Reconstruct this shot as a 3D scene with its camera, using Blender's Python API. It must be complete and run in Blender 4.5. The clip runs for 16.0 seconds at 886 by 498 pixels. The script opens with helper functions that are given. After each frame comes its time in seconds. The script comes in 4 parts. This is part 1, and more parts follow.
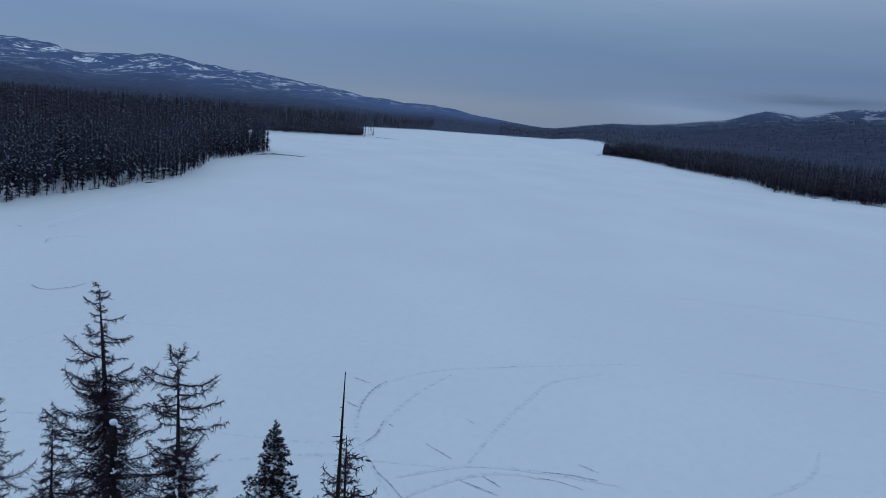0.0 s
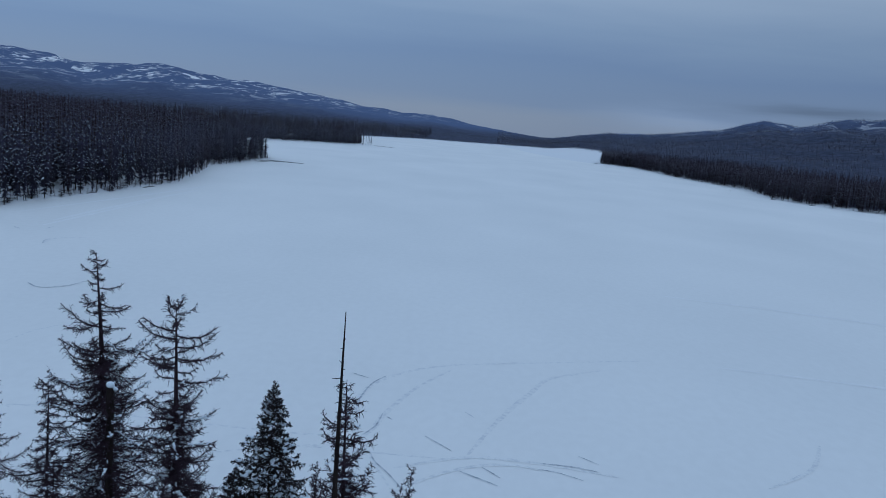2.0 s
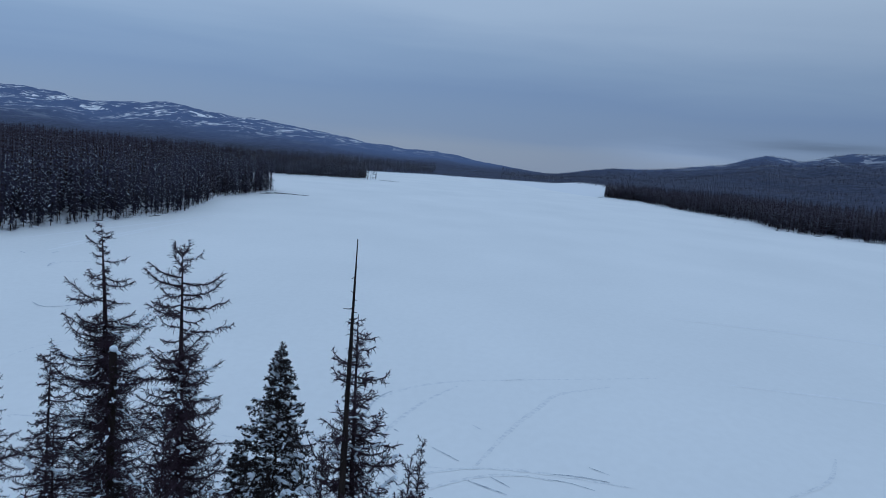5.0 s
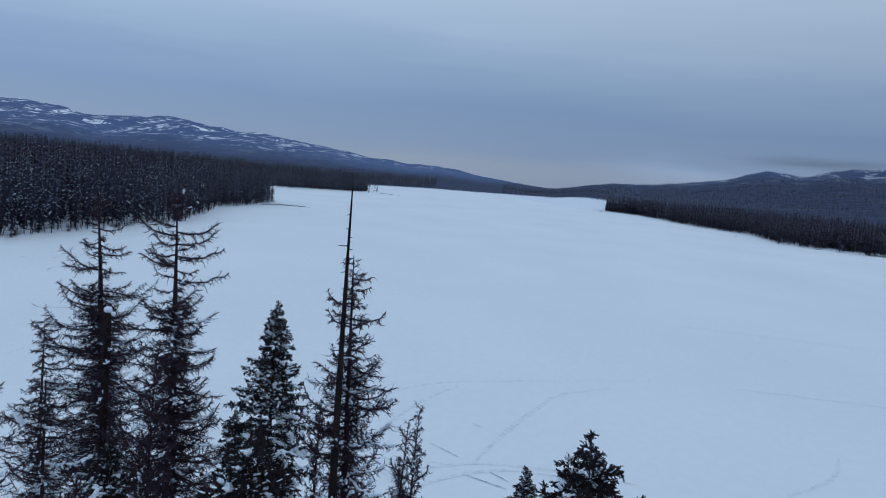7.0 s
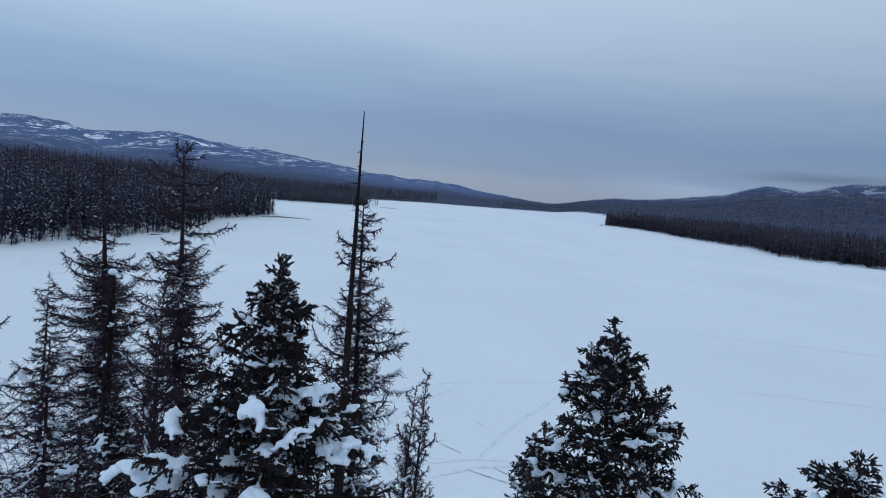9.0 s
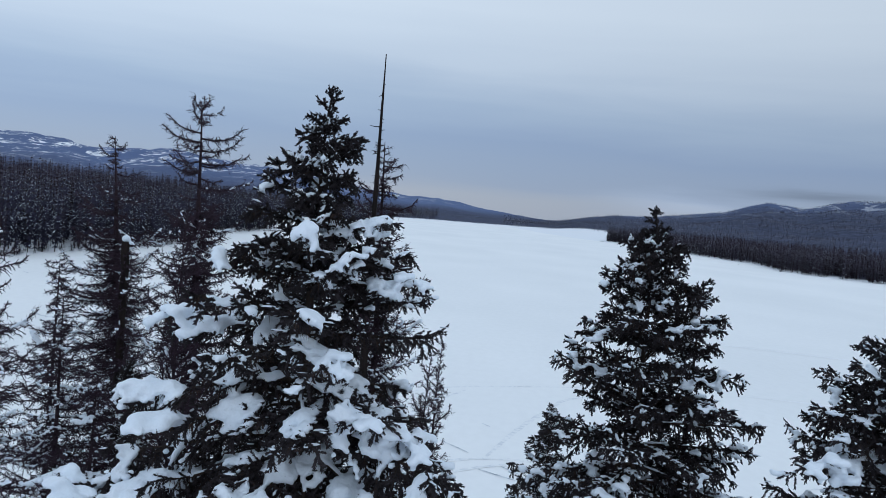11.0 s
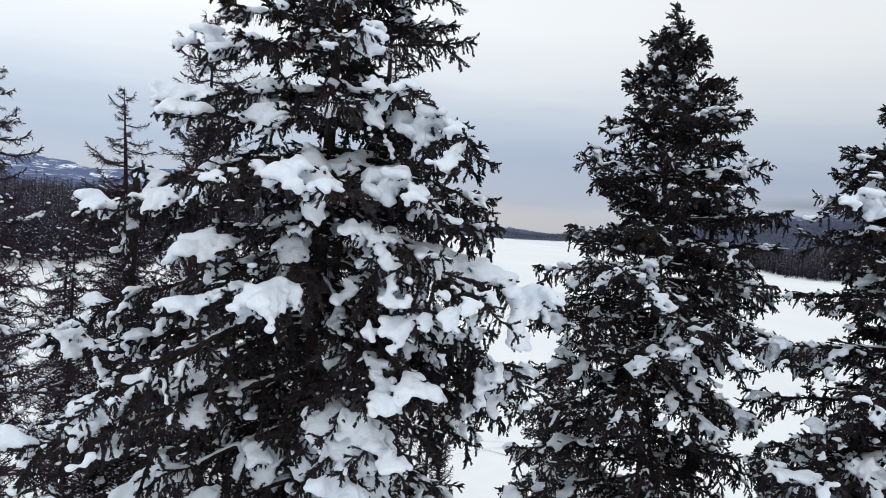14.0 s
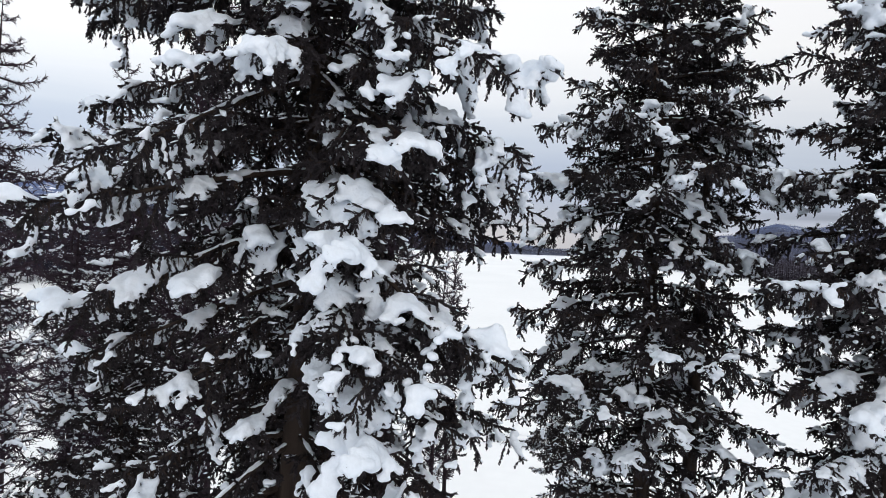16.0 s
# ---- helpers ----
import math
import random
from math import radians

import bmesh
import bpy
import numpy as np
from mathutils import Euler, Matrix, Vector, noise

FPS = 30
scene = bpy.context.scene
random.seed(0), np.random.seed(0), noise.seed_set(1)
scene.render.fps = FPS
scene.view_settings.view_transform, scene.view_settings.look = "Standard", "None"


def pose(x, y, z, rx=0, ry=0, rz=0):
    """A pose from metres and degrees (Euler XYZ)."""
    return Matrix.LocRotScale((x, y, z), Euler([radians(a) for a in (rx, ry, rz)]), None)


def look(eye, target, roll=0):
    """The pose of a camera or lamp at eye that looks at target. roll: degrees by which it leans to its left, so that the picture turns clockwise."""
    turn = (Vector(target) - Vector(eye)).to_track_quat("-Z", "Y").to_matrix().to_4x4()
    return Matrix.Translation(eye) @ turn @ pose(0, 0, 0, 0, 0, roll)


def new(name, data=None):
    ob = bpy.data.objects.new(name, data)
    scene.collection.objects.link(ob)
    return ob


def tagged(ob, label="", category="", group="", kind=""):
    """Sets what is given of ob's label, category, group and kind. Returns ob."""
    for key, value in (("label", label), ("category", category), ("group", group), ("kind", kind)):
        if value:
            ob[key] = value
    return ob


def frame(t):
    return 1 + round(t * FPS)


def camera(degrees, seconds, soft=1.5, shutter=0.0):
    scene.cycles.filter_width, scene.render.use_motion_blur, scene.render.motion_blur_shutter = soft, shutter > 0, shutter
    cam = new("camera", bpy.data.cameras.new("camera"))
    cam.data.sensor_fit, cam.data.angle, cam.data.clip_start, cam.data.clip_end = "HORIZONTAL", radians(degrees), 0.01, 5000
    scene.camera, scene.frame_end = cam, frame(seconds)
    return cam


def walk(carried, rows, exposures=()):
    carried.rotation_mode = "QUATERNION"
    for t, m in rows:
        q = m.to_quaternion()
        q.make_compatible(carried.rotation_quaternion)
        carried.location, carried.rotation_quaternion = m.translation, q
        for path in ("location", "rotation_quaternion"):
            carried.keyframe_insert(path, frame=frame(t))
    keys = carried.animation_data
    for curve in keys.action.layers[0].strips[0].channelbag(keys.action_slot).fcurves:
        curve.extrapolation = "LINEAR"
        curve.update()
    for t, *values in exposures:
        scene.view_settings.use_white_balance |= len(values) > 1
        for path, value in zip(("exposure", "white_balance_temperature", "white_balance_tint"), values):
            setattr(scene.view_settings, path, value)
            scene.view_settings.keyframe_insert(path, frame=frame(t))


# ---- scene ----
cam = camera(59.2, 16.0, 0.8)

PATH = [
    (0, (-0.191, 2.623, 31.895), (-0.200, 4.594, 31.561), 5.4),
    (0.5, (-0.156, 2.619, 31.423), (-0.164, 4.591, 31.094), 5.4),
    (1, (-0.082, 2.565, 30.998), (-0.088, 4.539, 30.674), 5.4),
    (1.5, (-0.088, 2.505, 30.519), (-0.094, 4.480, 30.202), 5.4),
    (2, (-0.115, 2.526, 30.063), (-0.121, 4.501, 29.754), 5.4),
    (2.5, (-0.144, 2.577, 29.602), (-0.152, 4.554, 29.303), 5.5),
    (3, (-0.171, 2.650, 29.118), (-0.183, 4.630, 28.839), 5.4),
    (5.5, (-0.070, 2.751, 26.747), (-0.098, 4.740, 26.537), 5.2),
    (6, (0.012, 2.737, 26.272), (-0.017, 4.726, 26.070), 5.3),
    (6.5, (0.118, 2.779, 25.775), (0.087, 4.769, 25.583), 5.3),
    (7, (0.165, 2.811, 25.276), (0.133, 4.803, 25.095), 5.3),
    (7.5, (0.162, 2.876, 24.754), (0.129, 4.868, 24.583), 5.3),
    (8, (0.191, 2.886, 24.256), (0.157, 4.879, 24.095), 5.2),
    (10.5, (-0.264, 2.900, 21.995), (-0.302, 4.896, 21.885), 5.5),
    (11, (-0.297, 2.962, 21.514), (-0.339, 4.958, 21.416), 5.3),
    (11.5, (-0.344, 2.983, 21.049), (-0.389, 4.980, 20.961), 5.2),
    (12, (-0.381, 2.954, 20.585), (-0.427, 4.952, 20.504), 5.0),
    (12.5, (-0.394, 2.884, 20.084), (-0.440, 4.882, 20.007), 4.9),
    (13, (-0.375, 2.847, 19.577), (-0.419, 4.845, 19.499), 4.6),
    (13.5, (-0.346, 2.854, 19.055), (-0.392, 4.852, 18.984), 4.5),
    (14, (-0.321, 2.884, 18.521), (-0.375, 4.883, 18.463), 4.3),
    (14.5, (-0.253, 2.884, 17.989), (-0.325, 4.882, 17.941), 4.2),
    (15, (-0.126, 2.850, 17.435), (-0.221, 4.848, 17.399), 3.9),
    (15.5, (-0.089, 2.869, 16.906), (-0.185, 4.867, 16.882), 3.55),
    (16, (-0.123, 2.870, 16.358), (-0.195, 4.868, 16.344), 3.35),
]
EXPOSURES = [
    (0.0, -1.06, 4800, 8), (3.0, -1.0, 4800, 8), (5.5, -0.86, 4880, 8), (8.0, -0.71, 5020, 8),
    (10.5, -0.45, 5320, 9), (12.5, -0.12, 5960, 11), (14.5, 0.12, 6400, 13), (16.0, 0.19, 6480, 14)]
walk(cam, [(t, look(e, a, r)) for t, e, a, r in PATH], EXPOSURES)

# ---- world and light ----
world = bpy.data.worlds.new("overcast_sky")
scene.world = world
world.use_nodes = True


def node(tree, kind, **values):
    n = tree.nodes.new(kind)
    for key, value in values.items():
        if key in n.inputs:
            n.inputs[key].default_value = value
    return n


def ramp(tree, stops):
    n = tree.nodes.new("ShaderNodeValToRGB")
    els = n.color_ramp.elements
    while len(els) < len(stops):
        els.new(0.5)
    for e, (p, c) in zip(els, stops):
        e.position = p
        e.color = (*c, 1) if isinstance(c, tuple) else (c, c, c, 1)
    return n


def build_sky():
    t = world.node_tree
    t.nodes.clear()
    coord = node(t, "ShaderNodeTexCoord")
    split = node(t, "ShaderNodeSeparateXYZ")
    t.links.new(coord.outputs["Generated"], split.inputs[0])
    # long flat cloud streaks
    stretch = node(t, "ShaderNodeMapping", Scale=(1.6, 1.6, 16.0))
    t.links.new(coord.outputs["Generated"], stretch.inputs["Vector"])
    streak = node(t, "ShaderNodeTexNoise", Scale=1.7, Detail=5.0, Roughness=0.5, Distortion=0.3)
    t.links.new(stretch.outputs[0], streak.inputs["Vector"])
    bend = node(t, "ShaderNodeMath")
    bend.operation = "MULTIPLY_ADD"
    bend.inputs[1].default_value = 0.055
    t.links.new(streak.outputs["Fac"], bend.inputs[0])
    shift = node(t, "ShaderNodeMath")
    shift.operation = "SUBTRACT"
    shift.inputs[1].default_value = 0.0275
    t.links.new(split.outputs["Z"], shift.inputs[0])
    t.links.new(shift.outputs[0], bend.inputs[2])
    cloud = ramp(t, [
        (0.0, (0.57, 0.575, 0.60)), (0.014, (0.54, 0.555, 0.60)), (0.04, (0.435, 0.487, 0.60)), (0.085, (0.408, 0.472, 0.61)),
        (0.13, (0.545, 0.605, 0.69)), (0.18, (0.79, 0.82, 0.835)), (0.25, (0.97, 0.985, 0.955)), (0.36, (1.03, 1.045, 1.03)), (0.5, (1.07, 1.11, 1.11)), (1.0, (1.09, 1.16, 1.18))])
    t.links.new(bend.outputs[0], cloud.inputs[0])
    sky = node(t, "ShaderNodeTexSky")
    sky.sky_type, sky.sun_disc = "NISHITA", False
    sky.sun_elevation, sky.sun_rotation = radians(14), radians(150)
    dim = node(t, "ShaderNodeMix")
    dim.data_type, dim.blend_type = "RGBA", "MIX"
    dim.inputs["Factor"].default_value = 0.02
    t.links.new(cloud.outputs["Color"], dim.inputs[6])
    t.links.new(sky.outputs[0], dim.inputs[7])
    # a dark bank of cloud over the eastern hills and a paler gap beside it
    heading = node(t, "ShaderNodeMath")
    heading.operation = "ARCTAN2"
    t.links.new(split.outputs["X"], heading.inputs[0])
    t.links.new(split.outputs["Y"], heading.inputs[1])
    lit = dim.outputs[2]
    for az, wide, z, tall, gain in ((24.5, 4.5, 0.050, 0.006, 0.72), (16.5, 5.5, 0.030, 0.014, 1.24), (-4.0, 16.0, 0.075, 0.03, 0.99)):
        bell = None
        for source, middle, spread_of in ((heading.outputs[0], radians(az), radians(wide)), (bend.outputs[0], z, tall)):
            off = node(t, "ShaderNodeMath")
            off.operation = "SUBTRACT"
            off.inputs[1].default_value = middle
            t.links.new(source, off.inputs[0])
            scaled = node(t, "ShaderNodeMath")
            scaled.operation = "DIVIDE"
            scaled.inputs[1].default_value = spread_of
            t.links.new(off.outputs[0], scaled.inputs[0])
            square = node(t, "ShaderNodeMath")
            square.operation = "MULTIPLY"
            t.links.new(scaled.outputs[0], square.inputs[0])
            t.links.new(scaled.outputs[0], square.inputs[1])
            if bell is None:
                bell = square
            else:
                both = node(t, "ShaderNodeMath")
                t.links.new(bell.outputs[0], both.inputs[0])
                t.links.new(square.outputs[0], both.inputs[1])
                bell = both
        fall = node(t, "ShaderNodeMath")
        fall.operation = "POWER"
        fall.inputs[0].default_value = 0.37
        t.links.new(bell.outputs[0], fall.inputs[1])
        blend = node(t, "ShaderNodeMix")
        blend.data_type, blend.blend_type = "RGBA", "MULTIPLY"
        blend.inputs[7].default_value = (gain, gain, gain, 1)
        blend.clamp_result = False
        t.links.new(fall.outputs[0], blend.inputs["Factor"])
        t.links.new(lit, blend.inputs[6])
        lit = blend.outputs[2]
    west = node(t, "ShaderNodeMapRange")
    west.inputs["From Min"].default_value, west.inputs["From Max"].default_value = -0.6, 0.6
    west.inputs["To Min"].default_value, west.inputs["To Max"].default_value = 0.95, 0.76
    t.links.new(split.outputs["X"], west.inputs["Value"])
    back = node(t, "ShaderNodeBackground")
    t.links.new(west.outputs[0], back.inputs["Strength"])
    t.links.new(lit, back.inputs["Color"])
    out = node(t, "ShaderNodeOutputWorld")
    t.links.new(back.outputs[0], out.inputs["Surface"])


build_sky()
sun = new("sun", bpy.data.lights.new("sun", "SUN"))
sun.data.energy, sun.data.angle, sun.data.color = 0.2, radians(40), (1.0, 0.97, 0.93)
sun.matrix_world = look((60, -110, 90), (0, 40, 0))


# ---- materials ----
def material(name, base, rough=0.8, spec=0.3):
    m = bpy.data.materials.new(name)
    m.use_nodes = True
    b = m.node_tree.nodes["Principled BSDF"]
    b.inputs["Base Color"].default_value = (*base, 1)
    b.inputs["Roughness"].default_value = rough
    b.inputs["Specular IOR Level"].default_value = spec
    return m, m.node_tree, b


def noisy(t, b, low, high, scale, detail=4.0, low_at=0.35, high_at=0.65, stretch=(1, 1, 1), second=None):
    """Base colour between two tones by noise, in metres of the object."""
    coord = node(t, "ShaderNodeTexCoord")
    mp = node(t, "ShaderNodeMapping", Scale=stretch)
    t.links.new(coord.outputs["Object"], mp.inputs["Vector"])
    n = node(t, "ShaderNodeTexNoise", Scale=scale, Detail=detail)
    t.links.new(mp.outputs[0], n.inputs["Vector"])
    r = ramp(t, [(low_at, low), (high_at, high)])
    t.links.new(n.outputs["Fac"], r.inputs[0])
    if second:
        n2 = node(t, "ShaderNodeTexNoise", Scale=second[0], Detail=3.0)
        t.links.new(mp.outputs[0], n2.inputs["Vector"])
        r2 = ramp(t, [(0.35, second[1]), (0.65, 1.0)])
        t.links.new(n2.outputs["Fac"], r2.inputs[0])
        mul = node(t, "ShaderNodeMix")
        mul.data_type, mul.blend_type = "RGBA", "MULTIPLY"
        mul.inputs["Factor"].default_value = 1.0
        t.links.new(r.outputs[0], mul.inputs[6])
        t.links.new(r2.outputs[0], mul.inputs[7])
        t.links.new(mul.outputs[2], b.inputs["Base Color"])
    else:
        t.links.new(r.outputs[0], b.inputs["Base Color"])
    return mp, n


def bumped(t, b, vec, scale, strength, distance, detail=4.0):
    n = node(t, "ShaderNodeTexNoise", Scale=scale, Detail=detail)
    t.links.new(vec.outputs[0], n.inputs["Vector"])
    bp = node(t, "ShaderNodeBump", Strength=strength, Distance=distance)
    t.links.new(n.outputs["Fac"], bp.inputs["Height"])
    t.links.new(bp.outputs[0], b.inputs["Normal"])


def snow_material():
    m, t, b = material("snow", (0.86, 0.88, 0.9), 0.75, 0.2)
    vec, _ = noisy(t, b, (0.745, 0.81, 0.885), (0.825, 0.873, 0.93), 3.0, second=(30.0, 0.96))
    bumped(t, b, vec, 11.0, 0.6, 0.05)
    return m


def lake_material():
    m, t, b = material("lake_snow", (0.84, 0.86, 0.89), 0.7, 0.25)
    vec, _ = noisy(t, b, (0.805, 0.82, 0.825), (0.875, 0.885, 0.885), 0.02, 6.0, 0.3, 0.7, (1.0, 0.6, 1.0), second=(0.9, 0.975))
    bumped(t, b, vec, 1.2, 0.25, 0.06)
    return m


def track_material(name, low, high):
    m, t, b = material(name, low, 0.6, 0.3)
    noisy(t, b, low, high, 1.6, 6.0, 0.36, 0.56, second=(6.0, 0.93))
    return m


def bark_material(name, low, high):
    m, t, b = material(name, low, 0.9, 0.15)
    vec, _ = noisy(t, b, low, high, 6.0, 6.0, 0.3, 0.7, (1, 1, 0.22), second=(1.3, 0.6))
    bumped(t, b, vec, 16.0, 0.9, 0.03, 6.0)
    return m


def needle_material(name, low, high):
    m, t, b = material(name, low, 0.65, 0.2)
    noisy(t, b, low, high, 5.0, 3.0, 0.3, 0.7, second=(1.1, 0.6))
    return m


def ground_material():
    """Snow, darkened where woods stand; clearings and bare snowy slopes break the woods. Blue distance haze is painted
    into the colour of the woods.
    """
    m, t, b = material("snowy_ground", (0.8, 0.82, 0.85), 0.85, 0.1)
    attr = node(t, "ShaderNodeAttribute")
    attr.attribute_name = "woods"
    coord = node(t, "ShaderNodeTexCoord")
    mp = node(t, "ShaderNodeMapping", Scale=(0.015, 0.008, 0.030))
    t.links.new(coord.outputs["Object"], mp.inputs["Vector"])
    patch = node(t, "ShaderNodeTexNoise", Scale=1.0, Detail=12.0, Roughness=0.76, Distortion=0.6)
    t.links.new(mp.outputs[0], patch.inputs["Vector"])
    clear = ramp(t, [(0.535, 0.0), (0.575, 1.0)])
    t.links.new(patch.outputs["Fac"], clear.inputs[0])
    fine = node(t, "ShaderNodeTexNoise", Scale=0.06, Detail=8.0, Roughness=0.8)
    t.links.new(coord.outputs["Object"], fine.inputs["Vector"])
    # wood tones lean blue, with the haze of distance painted in
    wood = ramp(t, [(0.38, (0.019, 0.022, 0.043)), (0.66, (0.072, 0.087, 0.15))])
    t.links.new(fine.outputs["Fac"], wood.inputs[0])
    high = node(t, "ShaderNodeAttribute")
    high.attribute_name = "open"
    gate = node(t, "ShaderNodeMath")
    gate.operation = "MULTIPLY"
    t.links.new(clear.outputs[0], gate.inputs[0])
    t.links.new(high.outputs["Fac"], gate.inputs[1])
    keep = node(t, "ShaderNodeMath")
    keep.operation = "SUBTRACT"
    keep.use_clamp = True
    t.links.new(attr.outputs["Fac"], keep.inputs[0])
    t.links.new(gate.outputs[0], keep.inputs[1])
    # pale frost on the far woods, its colour carrying painted blue distance haze
    frost_haze = node(t, "ShaderNodeMix")
    frost_haze.data_type = "RGBA"
    frost_haze.inputs[7].default_value = (0.105, 0.148, 0.285, 1)
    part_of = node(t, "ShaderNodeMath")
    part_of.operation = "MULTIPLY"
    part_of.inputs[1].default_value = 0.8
    hoar_haze = node(t, "ShaderNodeAttribute")
    hoar_haze.attribute_name = "hoar_haze"
    t.links.new(hoar_haze.outputs["Fac"], part_of.inputs[0])
    t.links.new(part_of.outputs[0], frost_haze.inputs["Factor"])
    t.links.new(wood.outputs[0], frost_haze.inputs[6])
    mix = node(t, "ShaderNodeMix")
    mix.data_type = "RGBA"
    mix.inputs[6].default_value = (0.80, 0.82, 0.85, 1)
    t.links.new(keep.outputs[0], mix.inputs["Factor"])
    t.links.new(frost_haze.outputs[2], mix.inputs[7])
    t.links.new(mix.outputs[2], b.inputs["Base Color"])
    return m


SNOW = snow_material()
LAKE = lake_material()
GROUND = ground_material()
TRACK_DARK = track_material("scraped_ice", (0.34, 0.38, 0.44), (0.70, 0.73, 0.77))
TRACK_FAINT = track_material("packed_snow", (0.70, 0.725, 0.76), (0.85, 0.865, 0.87))
TRACK_PALE = track_material("fresh_track", (0.93, 0.94, 0.95), (0.85, 0.87, 0.89))
BARK = bark_material("fir_bark", (0.021, 0.0155, 0.013), (0.065, 0.047, 0.038))
LARCH_BARK = bark_material("larch_bark", (0.017, 0.011, 0.0145), (0.052, 0.035, 0.043))
DEAD_WOOD = bark_material("dead_wood", (0.010, 0.0075, 0.008), (0.032, 0.023, 0.021))
NEEDLES = needle_material("fir_needles", (0.0190, 0.0156, 0.0182), (0.050, 0.0412, 0.0460))
LICHEN = needle_material("hanging_lichen", (0.034, 0.021, 0.016), (0.098, 0.063, 0.048))
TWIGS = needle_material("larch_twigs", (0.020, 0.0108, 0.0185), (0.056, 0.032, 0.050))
# dark needles, tinted blue to paint in some haze
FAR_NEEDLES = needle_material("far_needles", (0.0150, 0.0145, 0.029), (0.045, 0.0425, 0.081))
# snow-dusted hill needles; bluish haze of the distance is mixed into both colours
FROSTED_HAZED = needle_material("frosted_hazy_needles", (0.078, 0.084, 0.122), (0.20, 0.215, 0.295))
HALF_FROSTED_HAZED = needle_material("half_frosted_hazy_needles", (0.036, 0.037, 0.057), (0.105, 0.11, 0.158))
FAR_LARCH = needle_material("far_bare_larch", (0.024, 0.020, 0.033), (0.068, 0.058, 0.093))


# ---- mesh helpers ----
class Build:
    """Gathers vertices and triangles, with a material slot for each."""

    def __init__(self):
        self.v, self.f, self.m, self.n = [], [], [], 0

    def add(self, verts, faces, slot=0):
        verts, faces = np.asarray(verts, float), np.asarray(faces, int)
        self.v.append(verts)
        self.f.append(faces + self.n)
        self.m.append(np.full(len(faces), slot))
        self.n += len(verts)

    def tube(self, pts, radii, sides=3, slot=0, turn=0.0):
        pts = np.asarray(pts, float)
        k = len(pts)
        d = np.gradient(pts, axis=0)
        d /= np.linalg.norm(d, axis=1)[:, None] + 1e-9
        ref = np.array([0, 0, 1.0]) if abs(d[0][2]) < 0.9 else np.array([1.0, 0, 0])
        a = np.cross(d, ref)
        a /= np.linalg.norm(a, axis=1)[:, None] + 1e-9
        b = np.cross(d, a)
        ang = turn + np.arange(sides) * 2 * np.pi / sides
        ring = np.cos(ang)[None, :, None] * a[:, None] + np.sin(ang)[None, :, None] * b[:, None]
        v = (pts[:, None] + ring * np.asarray(radii, float)[:, None, None]).reshape(-1, 3)
        i = np.arange(k - 1)[:, None] * sides
        j = np.arange(sides)[None]
        q = (j + 1) % sides
        f = np.concatenate([np.stack([i + j, i + q, i + sides + q], -1).reshape(-1, 3),
                            np.stack([i + j, i + sides + q, i + sides + j], -1).reshape(-1, 3)])
        self.add(v, f, slot)

    def arrays(self):
        return np.concatenate(self.v), np.concatenate(self.f), np.concatenate(self.m)

    def mesh(self, name, mats, smooth=False):
        return raw_mesh(name, *self.arrays(), mats, smooth)


def raw_mesh(name, v, f, m, mats, smooth=False):
    me = bpy.data.meshes.new(name)
    me.vertices.add(len(v))
    me.vertices.foreach_set("co", np.ascontiguousarray(v, np.float32).ravel())
    me.loops.add(len(f) * 3)
    me.loops.foreach_set("vertex_index", np.ascontiguousarray(f, np.int32).ravel())
    me.polygons.add(len(f))
    me.polygons.foreach_set("loop_start", np.arange(len(f), dtype=np.int32) * 3)
    me.polygons.foreach_set("material_index", np.ascontiguousarray(m, np.int32))
    me.polygons.foreach_set("use_smooth", np.full(len(f), smooth))
    me.update(calc_edges=True)
    for mat in mats:
        me.materials.append(mat)
    return me


def part(name, me, parent, m=None, label=""):
    ob = new(name, me)
    ob.parent = parent
    if m is not None:
        ob.matrix_local = m
    return tagged(ob, label)


def ball(n_lat=5, n_lon=8):
    v = [(0, 0, 1)]
    for i in range(1, n_lat):
        a = math.pi * i / n_lat
        v += [(math.sin(a) * math.cos(2 * math.pi * j / n_lon), math.sin(a) * math.sin(2 * math.pi * j / n_lon), math.cos(a)) for j in range(n_lon)]
    v.append((0, 0, -1))
    f = []
    for j in range(n_lon):
        q = (j + 1) % n_lon
        f.append((0, 1 + j, 1 + q))
        for i in range(n_lat - 2):
            a, b = 1 + i * n_lon, 1 + (i + 1) * n_lon
            f += [(a + j, b + j, b + q), (a + j, b + q, a + q)]
        a = 1 + (n_lat - 2) * n_lon
        f.append((a + j, len(v) - 1, a + q))
    return np.array(v, float), np.array(f)


BALL = ball()


